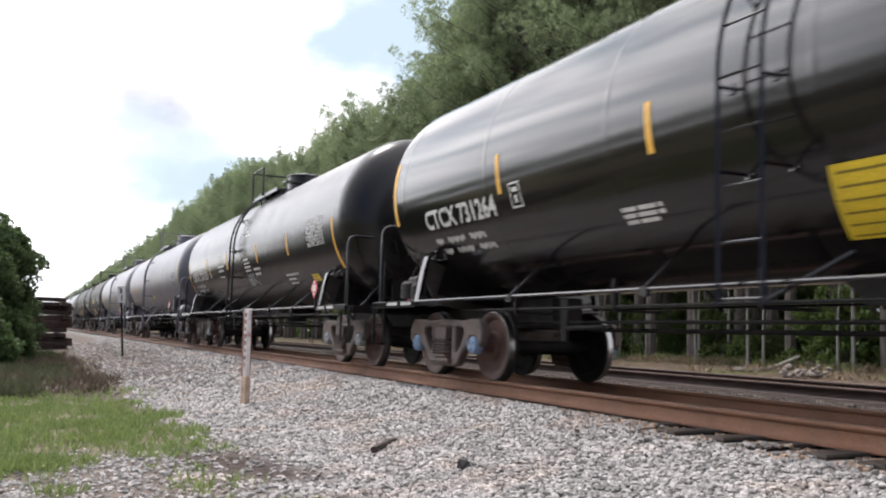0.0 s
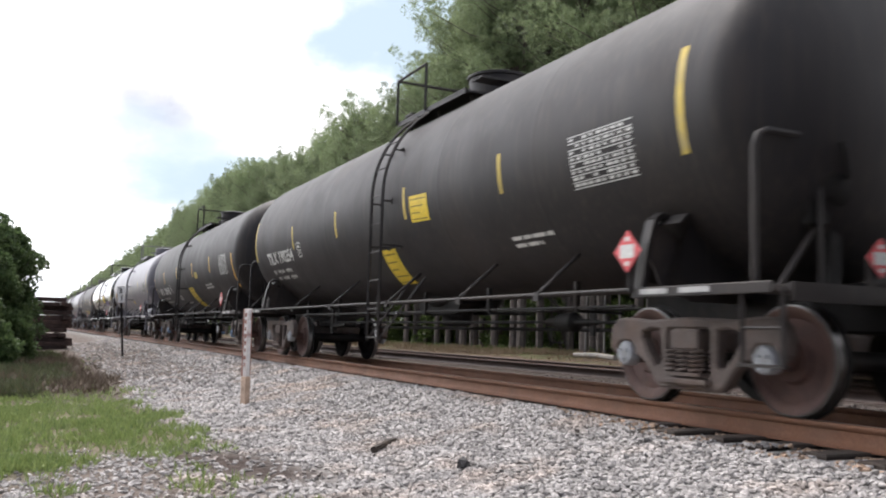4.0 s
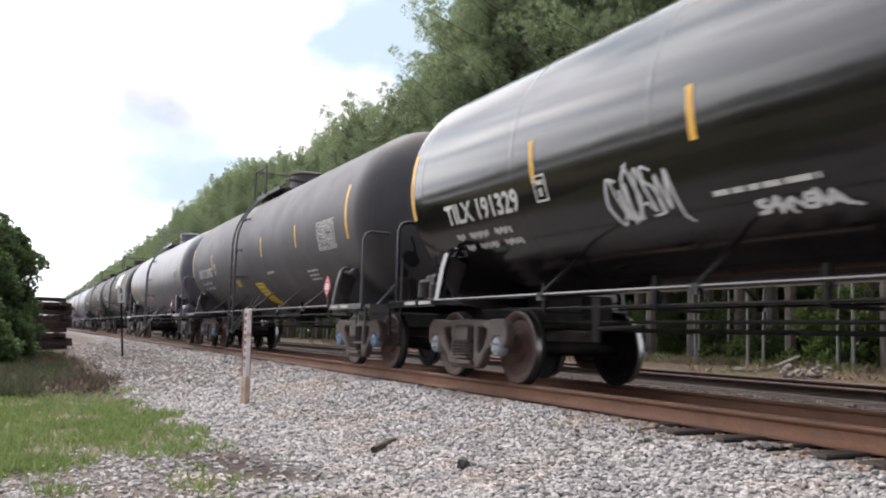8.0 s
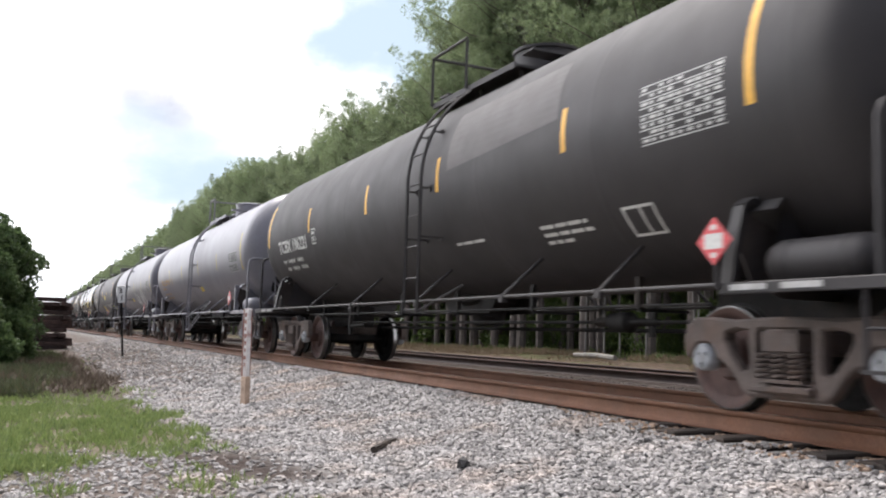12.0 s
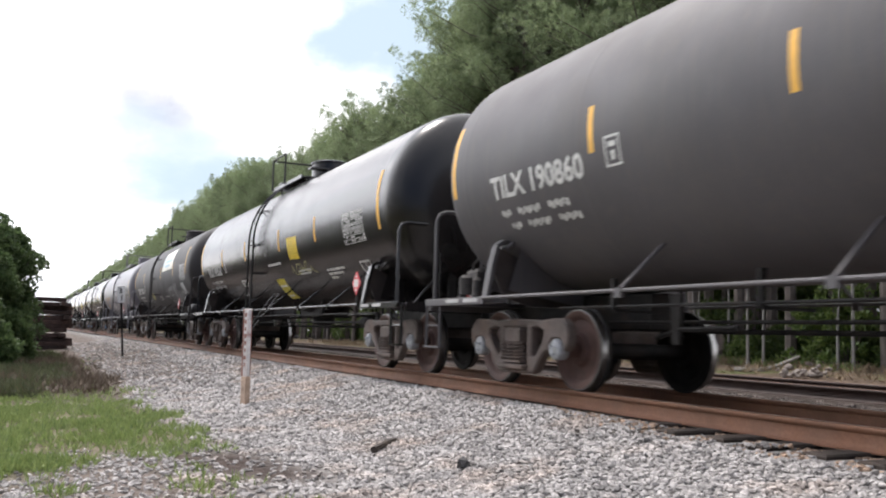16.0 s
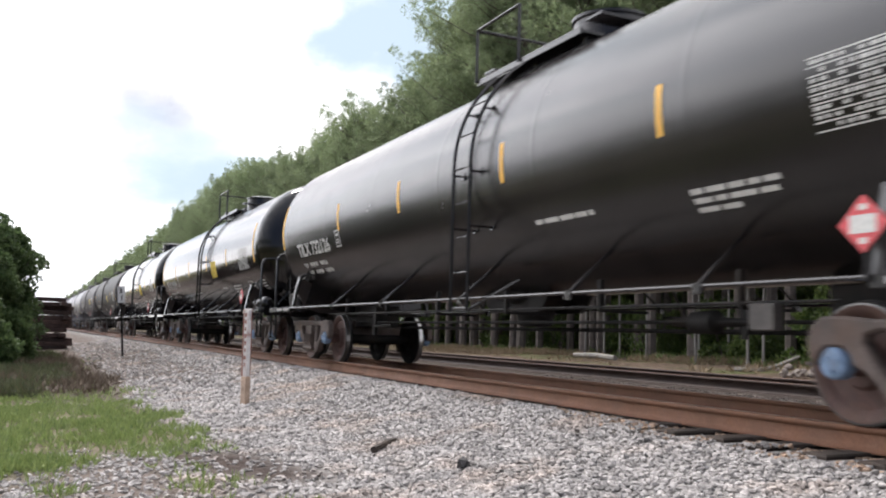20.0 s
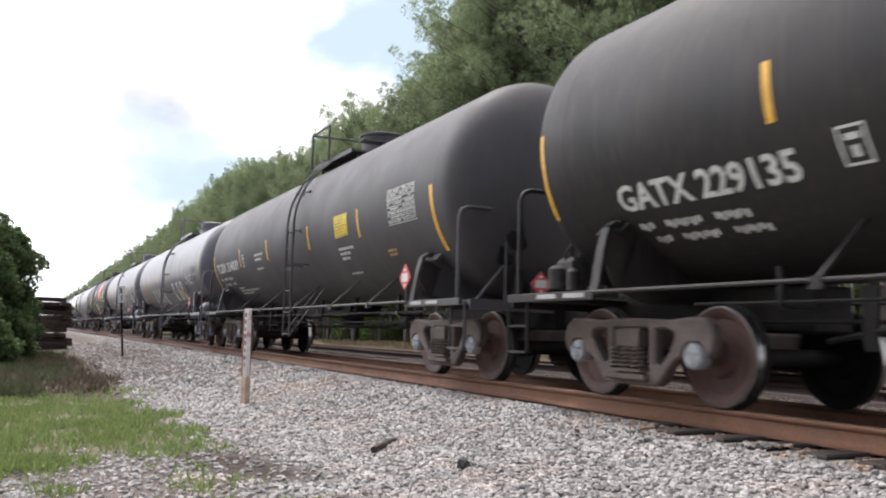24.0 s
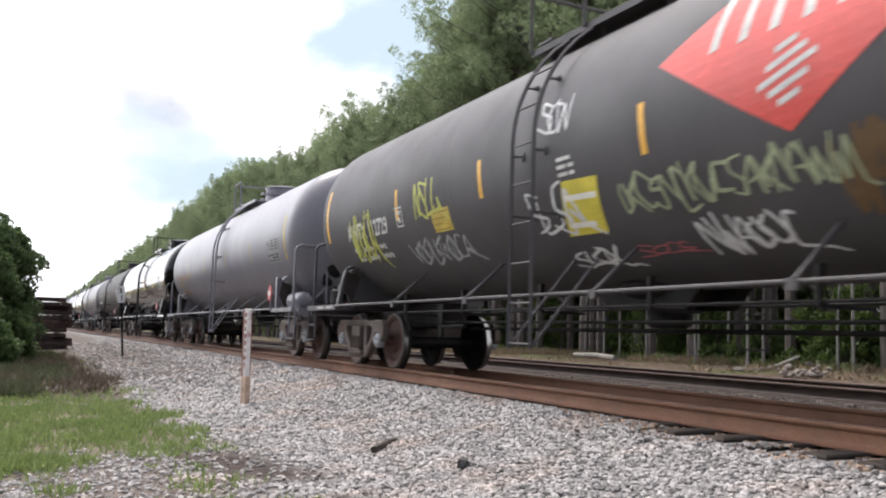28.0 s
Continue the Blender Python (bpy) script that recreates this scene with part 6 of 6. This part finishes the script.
        d.put("overpainted_patch", b, PATCH, "faded grey patch of overpaint")
        d.lines(1.2, -0.9, (0.8,), 0.1, 0.04)
        d.lines(3.3, -0.88, (0.9, 0.95, 0.5), 0.1, 0.045)
    elif k == 12:
        common_grey(d, "UTLX 207718")
        d.sticker((0.5, -0.8), (0.95, -0.8), (0.93, -0.97), (0.48, -0.97), rows=3)
    elif k == 13:
        common_grey(d, "UTLX 209953", -0.5, -0.04)
        d.sticker((-0.45, -0.7), (-0.02, -0.71), (-0.01, -0.88), (-0.45, -0.89), rows=3)
        d.scrawl(1.2, 2.6, -0.55, -1.05, 5, SPRAY_WHITE, 131, 0.026)
        d.scrawl(3.0, 4.6, -0.5, -1.05, 5, SPRAY_WHITE, 132, 0.026)
    elif k == 14:
        common_black(d, "TILX 190860", -0.46, top=0.22, xs=(-4.98, -2.45, 0.31, 3.22), width=1.9)
        d.sticker((1.68, -0.13), (2.43, -0.13), (2.43, -0.41), (1.68, -0.42), rows=4)
        d.sticker((-0.52, -0.78), (0.06, -0.79), (-0.01, -1.37), (-0.64, -1.38), rows=3)
        d.lines(0.85, -0.8, (0.85,), 0.1, 0.045)
        d.lines(2.5, -0.79, (0.72,), 0.1, 0.05)
        d.lines(3.87, -0.78, (1.0, 0.95, 0.5), 0.1, 0.05)
        d.lines(-0.1, -0.28, (0.2, 0.22, 0.22), 0.08, 0.04)
        d.panel(5.5, 0.15, material=FAINT)
        d.frame_box(5.5, -0.7)
        d.scrawl(6.0, 6.8, -0.9, -1.1, 3, SPRAY_YELLOW, 141)
    elif k == 15:
        common_black(d, "TILX 193525", -0.58, top=0.1, xs=(-4.93, -2.17, 1.06, 3.67), width=1.88)
        d.sticker((1.72, -0.14), (2.4, -0.15), (2.38, -0.62), (1.7, -0.6), rows=9)
        d.sticker((-0.08, -0.99), (0.56, -0.99), (0.36, -1.61), (-0.3, -1.63), BANNER_YELLOW, 2, BANNER)
        d.panel(5.27, -0.03)
        d.frame_box(5.56, -0.9)
        d.lines(3.7, -0.94, (1.0, 0.8, 0.4), 0.09, 0.05)
        d.lines(-0.14, -0.6, (1.05,), 0.1, 0.05)
        d.lines(2.0, -0.86, (0.8, 0.7), 0.07, 0.04)
        d.scrawl(1.55, 2.9, -0.7, -0.9, 5, SPRAY_PALE_YELLOW, 151, 0.01)
        d.lines(-3.35, -0.85, (0.6, 0.6, 0.5), 0.07, 0.045)
    elif k == 16:
        common_black(d, "TCBX 197022", -0.6, top=0.3, ends=(-7.85, 6.75), xs=(-4.58, -2.06, 0.8, 3.9), x0=-6.9, width=2.0)
        banner(d)
        d.sticker((-2.7, -0.68), (-1.95, -0.68), (-2.1, -0.97), (-2.84, -0.97), SPRAY_PALE_YELLOW, 4)
        d.scrawl(1.95, 4.1, -0.6, -1.5, 6, SPRAY_WHITE, 161, 0.013)
        d.scrawl(4.1, 4.9, -0.85, -1.15, 3, SPRAY_GREY, 162)
        d.scrawl(5.4, 6.0, -0.55, -0.9, 3, SPRAY_WHITE, 163, 0.025)
        d.scrawl(-4.2, -3.0, -0.85, -1.05, 4, SPRAY_GREY, 164, 0.011)
        d.lines(-0.6, -0.85, (0.45, 0.45, 0.4), 0.08, 0.035)
        d.lines(1.0, -0.9, (0.8,), 0.1, 0.04)
        d.panel(5.47, 0.12, 1.08, 0.54)
        d.frame_box(4.91, -0.84)
    elif k == 17:
        common_grey(d, "UTLX 212475", -0.5, 0.6, (-4.32, -1.66, 1.44, 4.31))
        d.sticker((2.03, -0.57), (2.48, -0.57), (2.47, -0.74), (2.02, -0.75), rows=3)
        d.scrawl(-3.0, -2.35, -0.7, -1.15, 3, SPRAY_WHITE, 171)
    elif k == 18:
        common_black(d, "TILX 732126", -0.6, top=0.18, xs=(-4.42, -1.65, 1.47, 4.28))
        d.panel(5.9, -0.04, 0.75)
        d.lines(1.92, -0.8, (1.1,), 0.1, 0.055)
        d.lines(4.45, -0.8, (1.0, 0.95, 0.5), 0.09, 0.05)
    elif k in (19, 20):
        common_black(d, "TILX 193544" if k == 19 else "TILX 193602", -0.66, top=0.1)
        d.sticker((1.68, -0.14), (2.38, -0.15), (2.36, -0.61), (1.67, -0.61), rows=9)
        d.lines(-2.07, -0.99, (1.0,), 0.1, 0.045)
        d.lines(2.33, -0.96, (0.57,), 0.1, 0.045)
        d.lines(3.68, -0.95, (0.96, 0.8, 0.4), 0.09, 0.05)
        d.panel(5.3, -0.03)
        d.frame_box(5.56, -0.9)
        d.lines(6.85, -0.92, (0.4, 0.4, 0.4, 0.4), 0.08, 0.04)
    elif k == 21:
        common_black(d, "GATX 229135", -0.89, top=0.05, end_lift=0.04, x0=-6.97, width=2.18, xs=(-4.93, -2.0, 0.95, 3.9), ends=(-8.1, 7.0))
        d.lines(-2.5, -1.04, (0.56, 0.55, 0.5), 0.06, 0.035)
        d.lines(-1.3, -1.27, (0.78,), 0.1, 0.045)
        d.lines(2.6, -0.85, (1.4, 1.3), 0.1, 0.05)
        d.panel(5.3)
        d.sticker((1.5, -0.2), (1.95, -0.2), (1.95, -0.55), (1.5, -0.55), rows=4)
    elif k == 22:
        common_black(d, "TCBX 304089", -0.54, top=-0.03, end_lift=0.0, xs=(-4.75, -2.0, 1.22, 4.06), x0=-7.68, width=2.66, box_gap=0.48)
        d.sticker((2.85, -0.03), (3.55, -0.02), (3.53, -0.4), (2.85, -0.42), rows=7)
        d.lines(2.85, -0.6, (0.75, 0.5, 0.4), 0.09, 0.05)
        d.lines(2.88, -1.1, (0.55,), 0.1, 0.04)
        d.lines(-3.2, -0.28, (0.8, 0.62), 0.11, 0.05)
        d.lines(-3.2, -0.62, (0.58,), 0.1, 0.045)
        d.lines(-6.05, -1.04, (0.6, 1.95, 1.2), 0.09, 0.045)
        d.panel(5.4, 0.1)
        d.lines(5.0, -0.8, (0.35, 0.3), 0.07, 0.04, ORANGE)
    elif k == 23:
        common_grey(d, "KATX 364178", -0.5)
        d.block_letter((-4.07, -0.62), (-3.7, -0.52), (-3.72, -1.24), (-4.16, -1.22), ((-4.16, -0.92, 0.06),))
        d.block_letter((-3.27, -0.62), (-2.9, -0.52), (-2.85, -1.2), (-3.32, -1.2), ((-3.32, -0.87, 0.06), (-2.84, -0.82, 0.07)))
        d.block_letter((-2.48, -0.6), (-2.14, -0.5), (-2.03, -1.18), (-2.55, -1.21), ((-2.53, -0.87, 0.075), (-2.06, -0.82, 0.09)))
        d.block_letter((-1.64, -0.58), (-1.04, -0.44), (-1.02, -1.32), (-1.74, -1.32), ((-1.62, -0.93, 0.095),), True)
        for x, w in ((1.15, 0.6), (2.15, 0.5), (3.0, 0.55)):
            d.block_letter((x, -0.47), (x + w, -0.43), (x + w * 1.1, -1.2), (x - 0.05, -1.2), ((x - 0.08, -0.8, 0.06),))
        d.sticker((2.53, -0.78), (3.28, -0.77), (3.22, -1.08), (2.5, -1.09), rows=4)
        d.scrawl(4.36, 5.62, -0.33, -0.6, 4, SPRAY_WHITE, 231, 0.022)
        d.scrawl(5.1, 5.8, -0.73, -0.99, 3, SPRAY_GREY, 232)
        d.scrawl(4.1, 4.5, -0.6, -0.9, 2, SPRAY_BROWN, 233, 0.02)
    elif k == 24:
        common_grey(d, "KATX 364494", -0.52)
        d.sticker((3.37, -0.25), (3.79, -0.26), (3.8, -0.42), (3.38, -0.41), rows=3)
        d.bubbles([(-4.85 + 0.4 * i, -0.78 + 0.045 * i + (0.08 if i % 2 else 0), -1.12 - 0.055 * i, 0.3 + 0.03 * i) for i in range(9)] + [(-1.17, -0.42, -0.95, 0.24)], SPRAY_WHITE, 0.024)
        d.scrawl(-4.7, -1.7, -0.72, -1.2, 7, SPRAY_WHITE, 241, 0.014)
        d.bubbles([(0.55, -0.72, -1.2, 0.12), (0.87, -0.69, -1.04, 0.28), (1.17, -0.54, -0.95, 0.26), (1.4, -0.6, -1.22, 0.24), (1.75, -0.6, -1.15, 0.3)], SPRAY_WHITE, 0.026)
        d.bubbles([(2.2 + 0.36 * i, -0.62, -1.15 + 0.05 * (i % 2), 0.34) for i in range(6)], SPRAY_WHITE, 0.022)
        d.scrawl(4.9, 6.0, -0.55, -0.95, 4, SPRAY_WHITE, 244, 0.026)
    elif k == 25:
        common_black(d, "AWTX 112729", -0.53, top=0.07, ends=(-7.8, 7.0), xs=(-4.55, -1.9, 1.22, 4.2), x0=-6.8, width=1.8)
        red_diamond(d)
        d.scrawl(4.1, 5.9, 0.0, -0.35, 6, SPRAY_YELLOW, 251, 0.03)
        d.scrawl(3.85, 5.7, -0.6, -0.95, 6, SPRAY_TEAL, 252, 0.03)
        d.scrawl(4.9, 5.9, -1.0, -1.35, 4, SPRAY_TEAL, 253, 0.018)
        d.scrawl(0.7, 3.25, -0.6, -0.92, 11, SPRAY_PALE_GREEN, 254, 0.016)
        d.scrawl(0.55, 1.25, -1.3, -1.42, 3, SPRAY_PINK, 266, 0.01)
        d.scrawl(1.5, 2.6, -1.12, -1.5, 4, SPRAY_WHITE, 255, 0.02)
        d.scrawl(-4.4, -2.6, -0.75, -1.1, 6, SPRAY_GREY, 256, 0.017)
        d.scrawl(-0.9, 0.0, -0.5, -0.95, 3, SPRAY_WHITE, 257, 0.02)
        d.scrawl(-0.6, 0.2, -1.25, -1.5, 3, SPRAY_WHITE, 258, 0.02)
        d.scrawl(-0.5, 0.0, 0.45, 0.1, 2, SPRAY_WHITE, 259, 0.015)
        d.scrawl(-6.6, -5.6, -0.2, -0.9, 4, SPRAY_YELLOW, 260, 0.02)
        d.scrawl(-3.9, -3.1, 0.05, -0.4, 3, SPRAY_YELLOW, 261, 0.02)
        d.scrawl(3.2, 4.2, -0.55, -1.2, 4, SPRAY_BROWN, 262, 0.03)
        d.scrawl(6.3, 6.7, -0.75, -1.1, 2, SPRAY_VIOLET, 263, 0.02)
        d.scrawl(6.9, 7.3, -0.9, -1.35, 2, SPRAY_WHITE, 264, 0.03)
        d.lines(5.86, -0.42, (0.85,), 0.1, 0.1)
        d.sticker((-0.17, -0.45), (0.45, -0.47), (0.28, -1.07), (-0.4, -1.06), BANNER_YELLOW, 2, BANNER)
        d.sticker((-3.4, -0.38), (-2.85, -0.38), (-2.85, -0.7), (-3.4, -0.7), FADED_YELLOW, 4)
        d.lines(-0.2, -0.2, (0.3, 0.3, 0.3), 0.08, 0.04)
        d.panel(5.83, 0.3, 1.05, 0.52)
    else:
        if CARS[k][0] == "grey":
            common_grey(d, "UTLX 20")
        else:
            d.stripes((-4.88, -2.12, 1.0, 3.85), 0.06)
            d.lines(-7.0, -0.45, (2.0, 2.0), 0.1, 0.07)
            d.panel(5.3)


PATCH = mat("faded_overpaint", (0.062, 0.053, 0.052), 0.6, var=0.12, scale=1.5, grain=0.2)
BANNER_YELLOW = mat("bleached_yellow_sticker", (0.62, 0.52, 0.06), 0.6, var=0.2, scale=3)


def banner(d):
    b = Mesh()
    d.quad(b, (1.1, 0.86), (3.48, 0.93), (3.8, 0.1), (1.22, 0.08), 0.005, 8)
    d.put("banner", b, BANNER, "white banner with pale blue print")
    b = Mesh()
    d.quad(b, (1.3, 0.7), (1.52, 0.7), (1.6, 0.25), (1.36, 0.25), 0.009)
    for x0, x1, s, h in ((1.7, 2.9, 0.72, 0.1), (1.75, 3.3, 0.52, 0.12), (1.9, 3.0, 0.32, 0.1)):
        d.quad(b, (x0, s), (x1, s), (x1 + 0.05, s - h), (x0 + 0.05, s - h), 0.009)
    d.put("banner_print", b, PALE_BLUE)


def red_diamond(d):
    b = Mesh()
    d.quad(b, (1.42, 0.36), (3.0, 1.22), (4.4, 0.4), (2.86, -0.52), 0.005, 10)
    d.put("red_panel", b, SIGN_RED, "red diamond panel")
    b = Mesh()
    for i in range(5):
        x = 2.15 + i * 0.32
        d.quad(b, (x, 0.78 + 0.04 * i), (x + 0.1, 0.8 + 0.04 * i), (x + 0.02, 0.3), (x - 0.08, 0.28), 0.009)
    for i in range(5):
        w = 0.28 * (1 - abs(i - 2) / 3.2)
        z = 0.16 - i * 0.1
        d.quad(b, (2.9 - w, z - 0.3 * w), (2.9 + w, z + 0.3 * w), (2.9 + w, z + 0.3 * w - 0.05), (2.9 - w, z - 0.3 * w - 0.05), 0.009, 1)
    d.put("panel_print", b, WHITE)


LADDER_X = {0: -0.76, 1: -0.6, 2: -0.7, 3: 0.43, 5: -0.57, 6: 0.81, 7: 0.85, 8: -1.07, 9: -0.41, 10: -0.4, 11: 0.72, 12: 0.7, 13: -0.7, 14: -0.46,
            15: -0.74, 16: -0.68, 17: 0.7, 18: 0.84, 19: 0.88, 20: 0.8, 21: 0.42, 22: 0.64, 23: 0.7, 24: 0.56, 25: -0.52}
SHORT_LADDER = (0, 1, 7, 18, 19, 20, 11)


def decorate(car, k, make):
    dx = LADDER_X.get(k, 0.4) - 0.1
    for o in car.children:
        base = o.name.split(".")[0]
        if base in TOP_PARTS[1:]:
            o.location.x += dx
    if k in (0, 5, 8, 18, 19, 23):
        for truck in car.children:
            for o in truck.children:
                if o.name.startswith("bearing_cap"):
                    o.material_slots[0].link = 'OBJECT'
                    o.material_slots[0].material = CAP_BLUE
    if make == "grey" or k in (10, 11, 16, 19, 20):
        build_reservoir(car, k == 24, make == "grey")
        paint_car(car, PAINTS[CARS[k][1]][0])
    if k in (18, 19, 20):
        part("valve_box", Mesh().box((5.0, -1.0, 0.8), (0.26, 0.12, 0.22), bevel=0.01), RESERVOIR, car, "pale dusty box hanging under the tank")
    decor_front(k, Decals(car))


# ---------- the train ----------
PAINTED = {"tank", "side_rail", "rail_bracket", "body_bolster", "stile", "rung", "platform_board", "post", "rail", "valve_housing", "manway_cover", "end_walkway", "walkway_edge", "side_walkway",
           "grab_rail", "brace", "sill_step", "saddle_post", "placard_post", "placard_holder", "air_reservoir"}
# make, paint, place along the train's rhythm (metres), label
CARS = [
    ("black", "gloss", 0.04), ("black", "satin", -0.12), ("grey", "grey", -0.02), ("grey", "grey", 0.0), ("black", "brown", 0.05),
    ("black", "brown", 0.11), ("grey", "grey", -0.08), ("black", "gloss", 0.05), ("black", "dark", 0.0), ("grey", "grey", -0.13),
    ("black", "matte", -0.03), ("black", "matte", 0.12), ("grey", "pale", 0.15), ("grey", "grey", 0.17), ("black", "dark", -0.01),
    ("black", "satin", 0.11), ("black", "matte", 0.14), ("grey", "grey", -0.2), ("black", "satin", -0.3), ("black", "gloss", -0.22),
    ("black", "gloss", -0.1), ("black", "brown", 0.05), ("black", "slate", -0.04), ("grey", "grey", 0.06), ("grey", "grey", 0.07),
    ("black", "slate", -0.01), ("grey", "pale", 0.0), ("black", "gloss", 0.0), ("black", "brown", 0.0), ("grey", "grey", 0.0),
    ("black", "gloss", 0.0), ("grey", "pale", 0.0), ("black", "dark", 0.0), ("grey", "grey", 0.0), ("black", "satin", 0.0),
    ("grey", "pale", 0.0), ("black", "gloss", 0.0), ("black", "matte", 0.0), ("grey", "grey", 0.0), ("grey", "pale", 0.0), ("black", "dark", 0.0), ("grey", "grey", 0.0)]
PAINTS = {"gloss": (GLOSS_BLACK, "glossy black"), "satin": (SATIN_BLACK, "black"), "matte": (MATTE_BLACK, "dull black"), "brown": (BROWN_BLACK, "dusty brownish black"),
          "dark": (DARK_GREY, "dark grey"), "slate": (SLATE, "worn blackish grey"), "grey": (GREY, "grey"), "pale": (PALE_GREY, "light grey")}


def train_s(t):
    """Place of the foremost car's centre along the track at t seconds."""
    return -4.0887 + 15.6516 * t + 0.0059016 * t * t


def paint_car(car, material):
    for o in car.children_recursive:
        if o.name.split(".")[0] in PAINTED:
            o.material_slots[0].link = 'OBJECT'
            o.material_slots[0].material = material


FAR_DROP = {"rung", "spring_nest", "bearing_cap", "brake_beam", "pipe_hanger", "brake_lever", "brake_hose", "small_lettering", "boxed_letter", "reflector_strip", "rail_bracket", "brace", "placard_holder"}


def build_train():
    shared_truck_meshes()
    made = {}
    cars = []
    for k, (make, paint, off) in enumerate(CARS):
        if make == "black" and k in SHORT_LADDER:
            make = "short"
        if make not in made:
            car = made[make] = build_car(make)
        else:
            car = copy_thing(made[make], Matrix())
        cars.append(car)
    for k, car in enumerate(cars):
        make, paint, off = CARS[k]
        paint_car(car, PAINTS[paint][0])
        tagged(car, PAINTS[paint][1] + " rail tank car with a side ladder", "tank car", "tank cars of the train")
        decorate(car, k, make)
        if k >= 30:                                       # these never come nearer than a hundred metres
            for o in list(car.children_recursive):
                if o.name.split(".")[0] in FAR_DROP:
                    bpy.data.objects.remove(o)
    return cars


def motions():
    for k, car in enumerate(TRAIN):
        off = -CAR_LEN * k + CARS[k][2]
        walk(car, [(t, pose(train_s(t) + off, YC, 0)) for t in (0, 4, 8, 12, 16, 20, 24, 28)])
    first = {}
    for car in TRAIN:
        for truck in car.children:
            if not truck.name.startswith("truck"):
                continue
            for w in truck.children:
                if not w.name.startswith("wheelset"):
                    continue
                x = round(w.matrix_basis.translation.x, 3)
                if x not in first:
                    first[x] = w
                    rows = []
                    for f in range(0, 841):
                        t = f / 30
                        rows.append((t, pose(x, 0, 0.457, 0, math.degrees((train_s(t) - train_s(0)) / 0.457) % 360, 0)))
                    walk(w, rows)
                else:
                    w.rotation_mode = "QUATERNION"
                    w.animation_data_create()
                    w.animation_data.action = first[x].animation_data.action
                    w.animation_data.action_slot = first[x].animation_data.action_slot


build_ground()
build_track(YC, "railway_track", "rusty main track on dark wooden sleepers and pale ballast", True)
build_track(YC + 4.92, "second_track", "second rusty track beyond the train", False)
build_post()
build_sign()
build_stack()
build_debris()
build_forest()
build_left_bushes()
build_undergrowth()
build_brush()
build_grass()
build_ballast()
TRAIN = build_train()
motions()
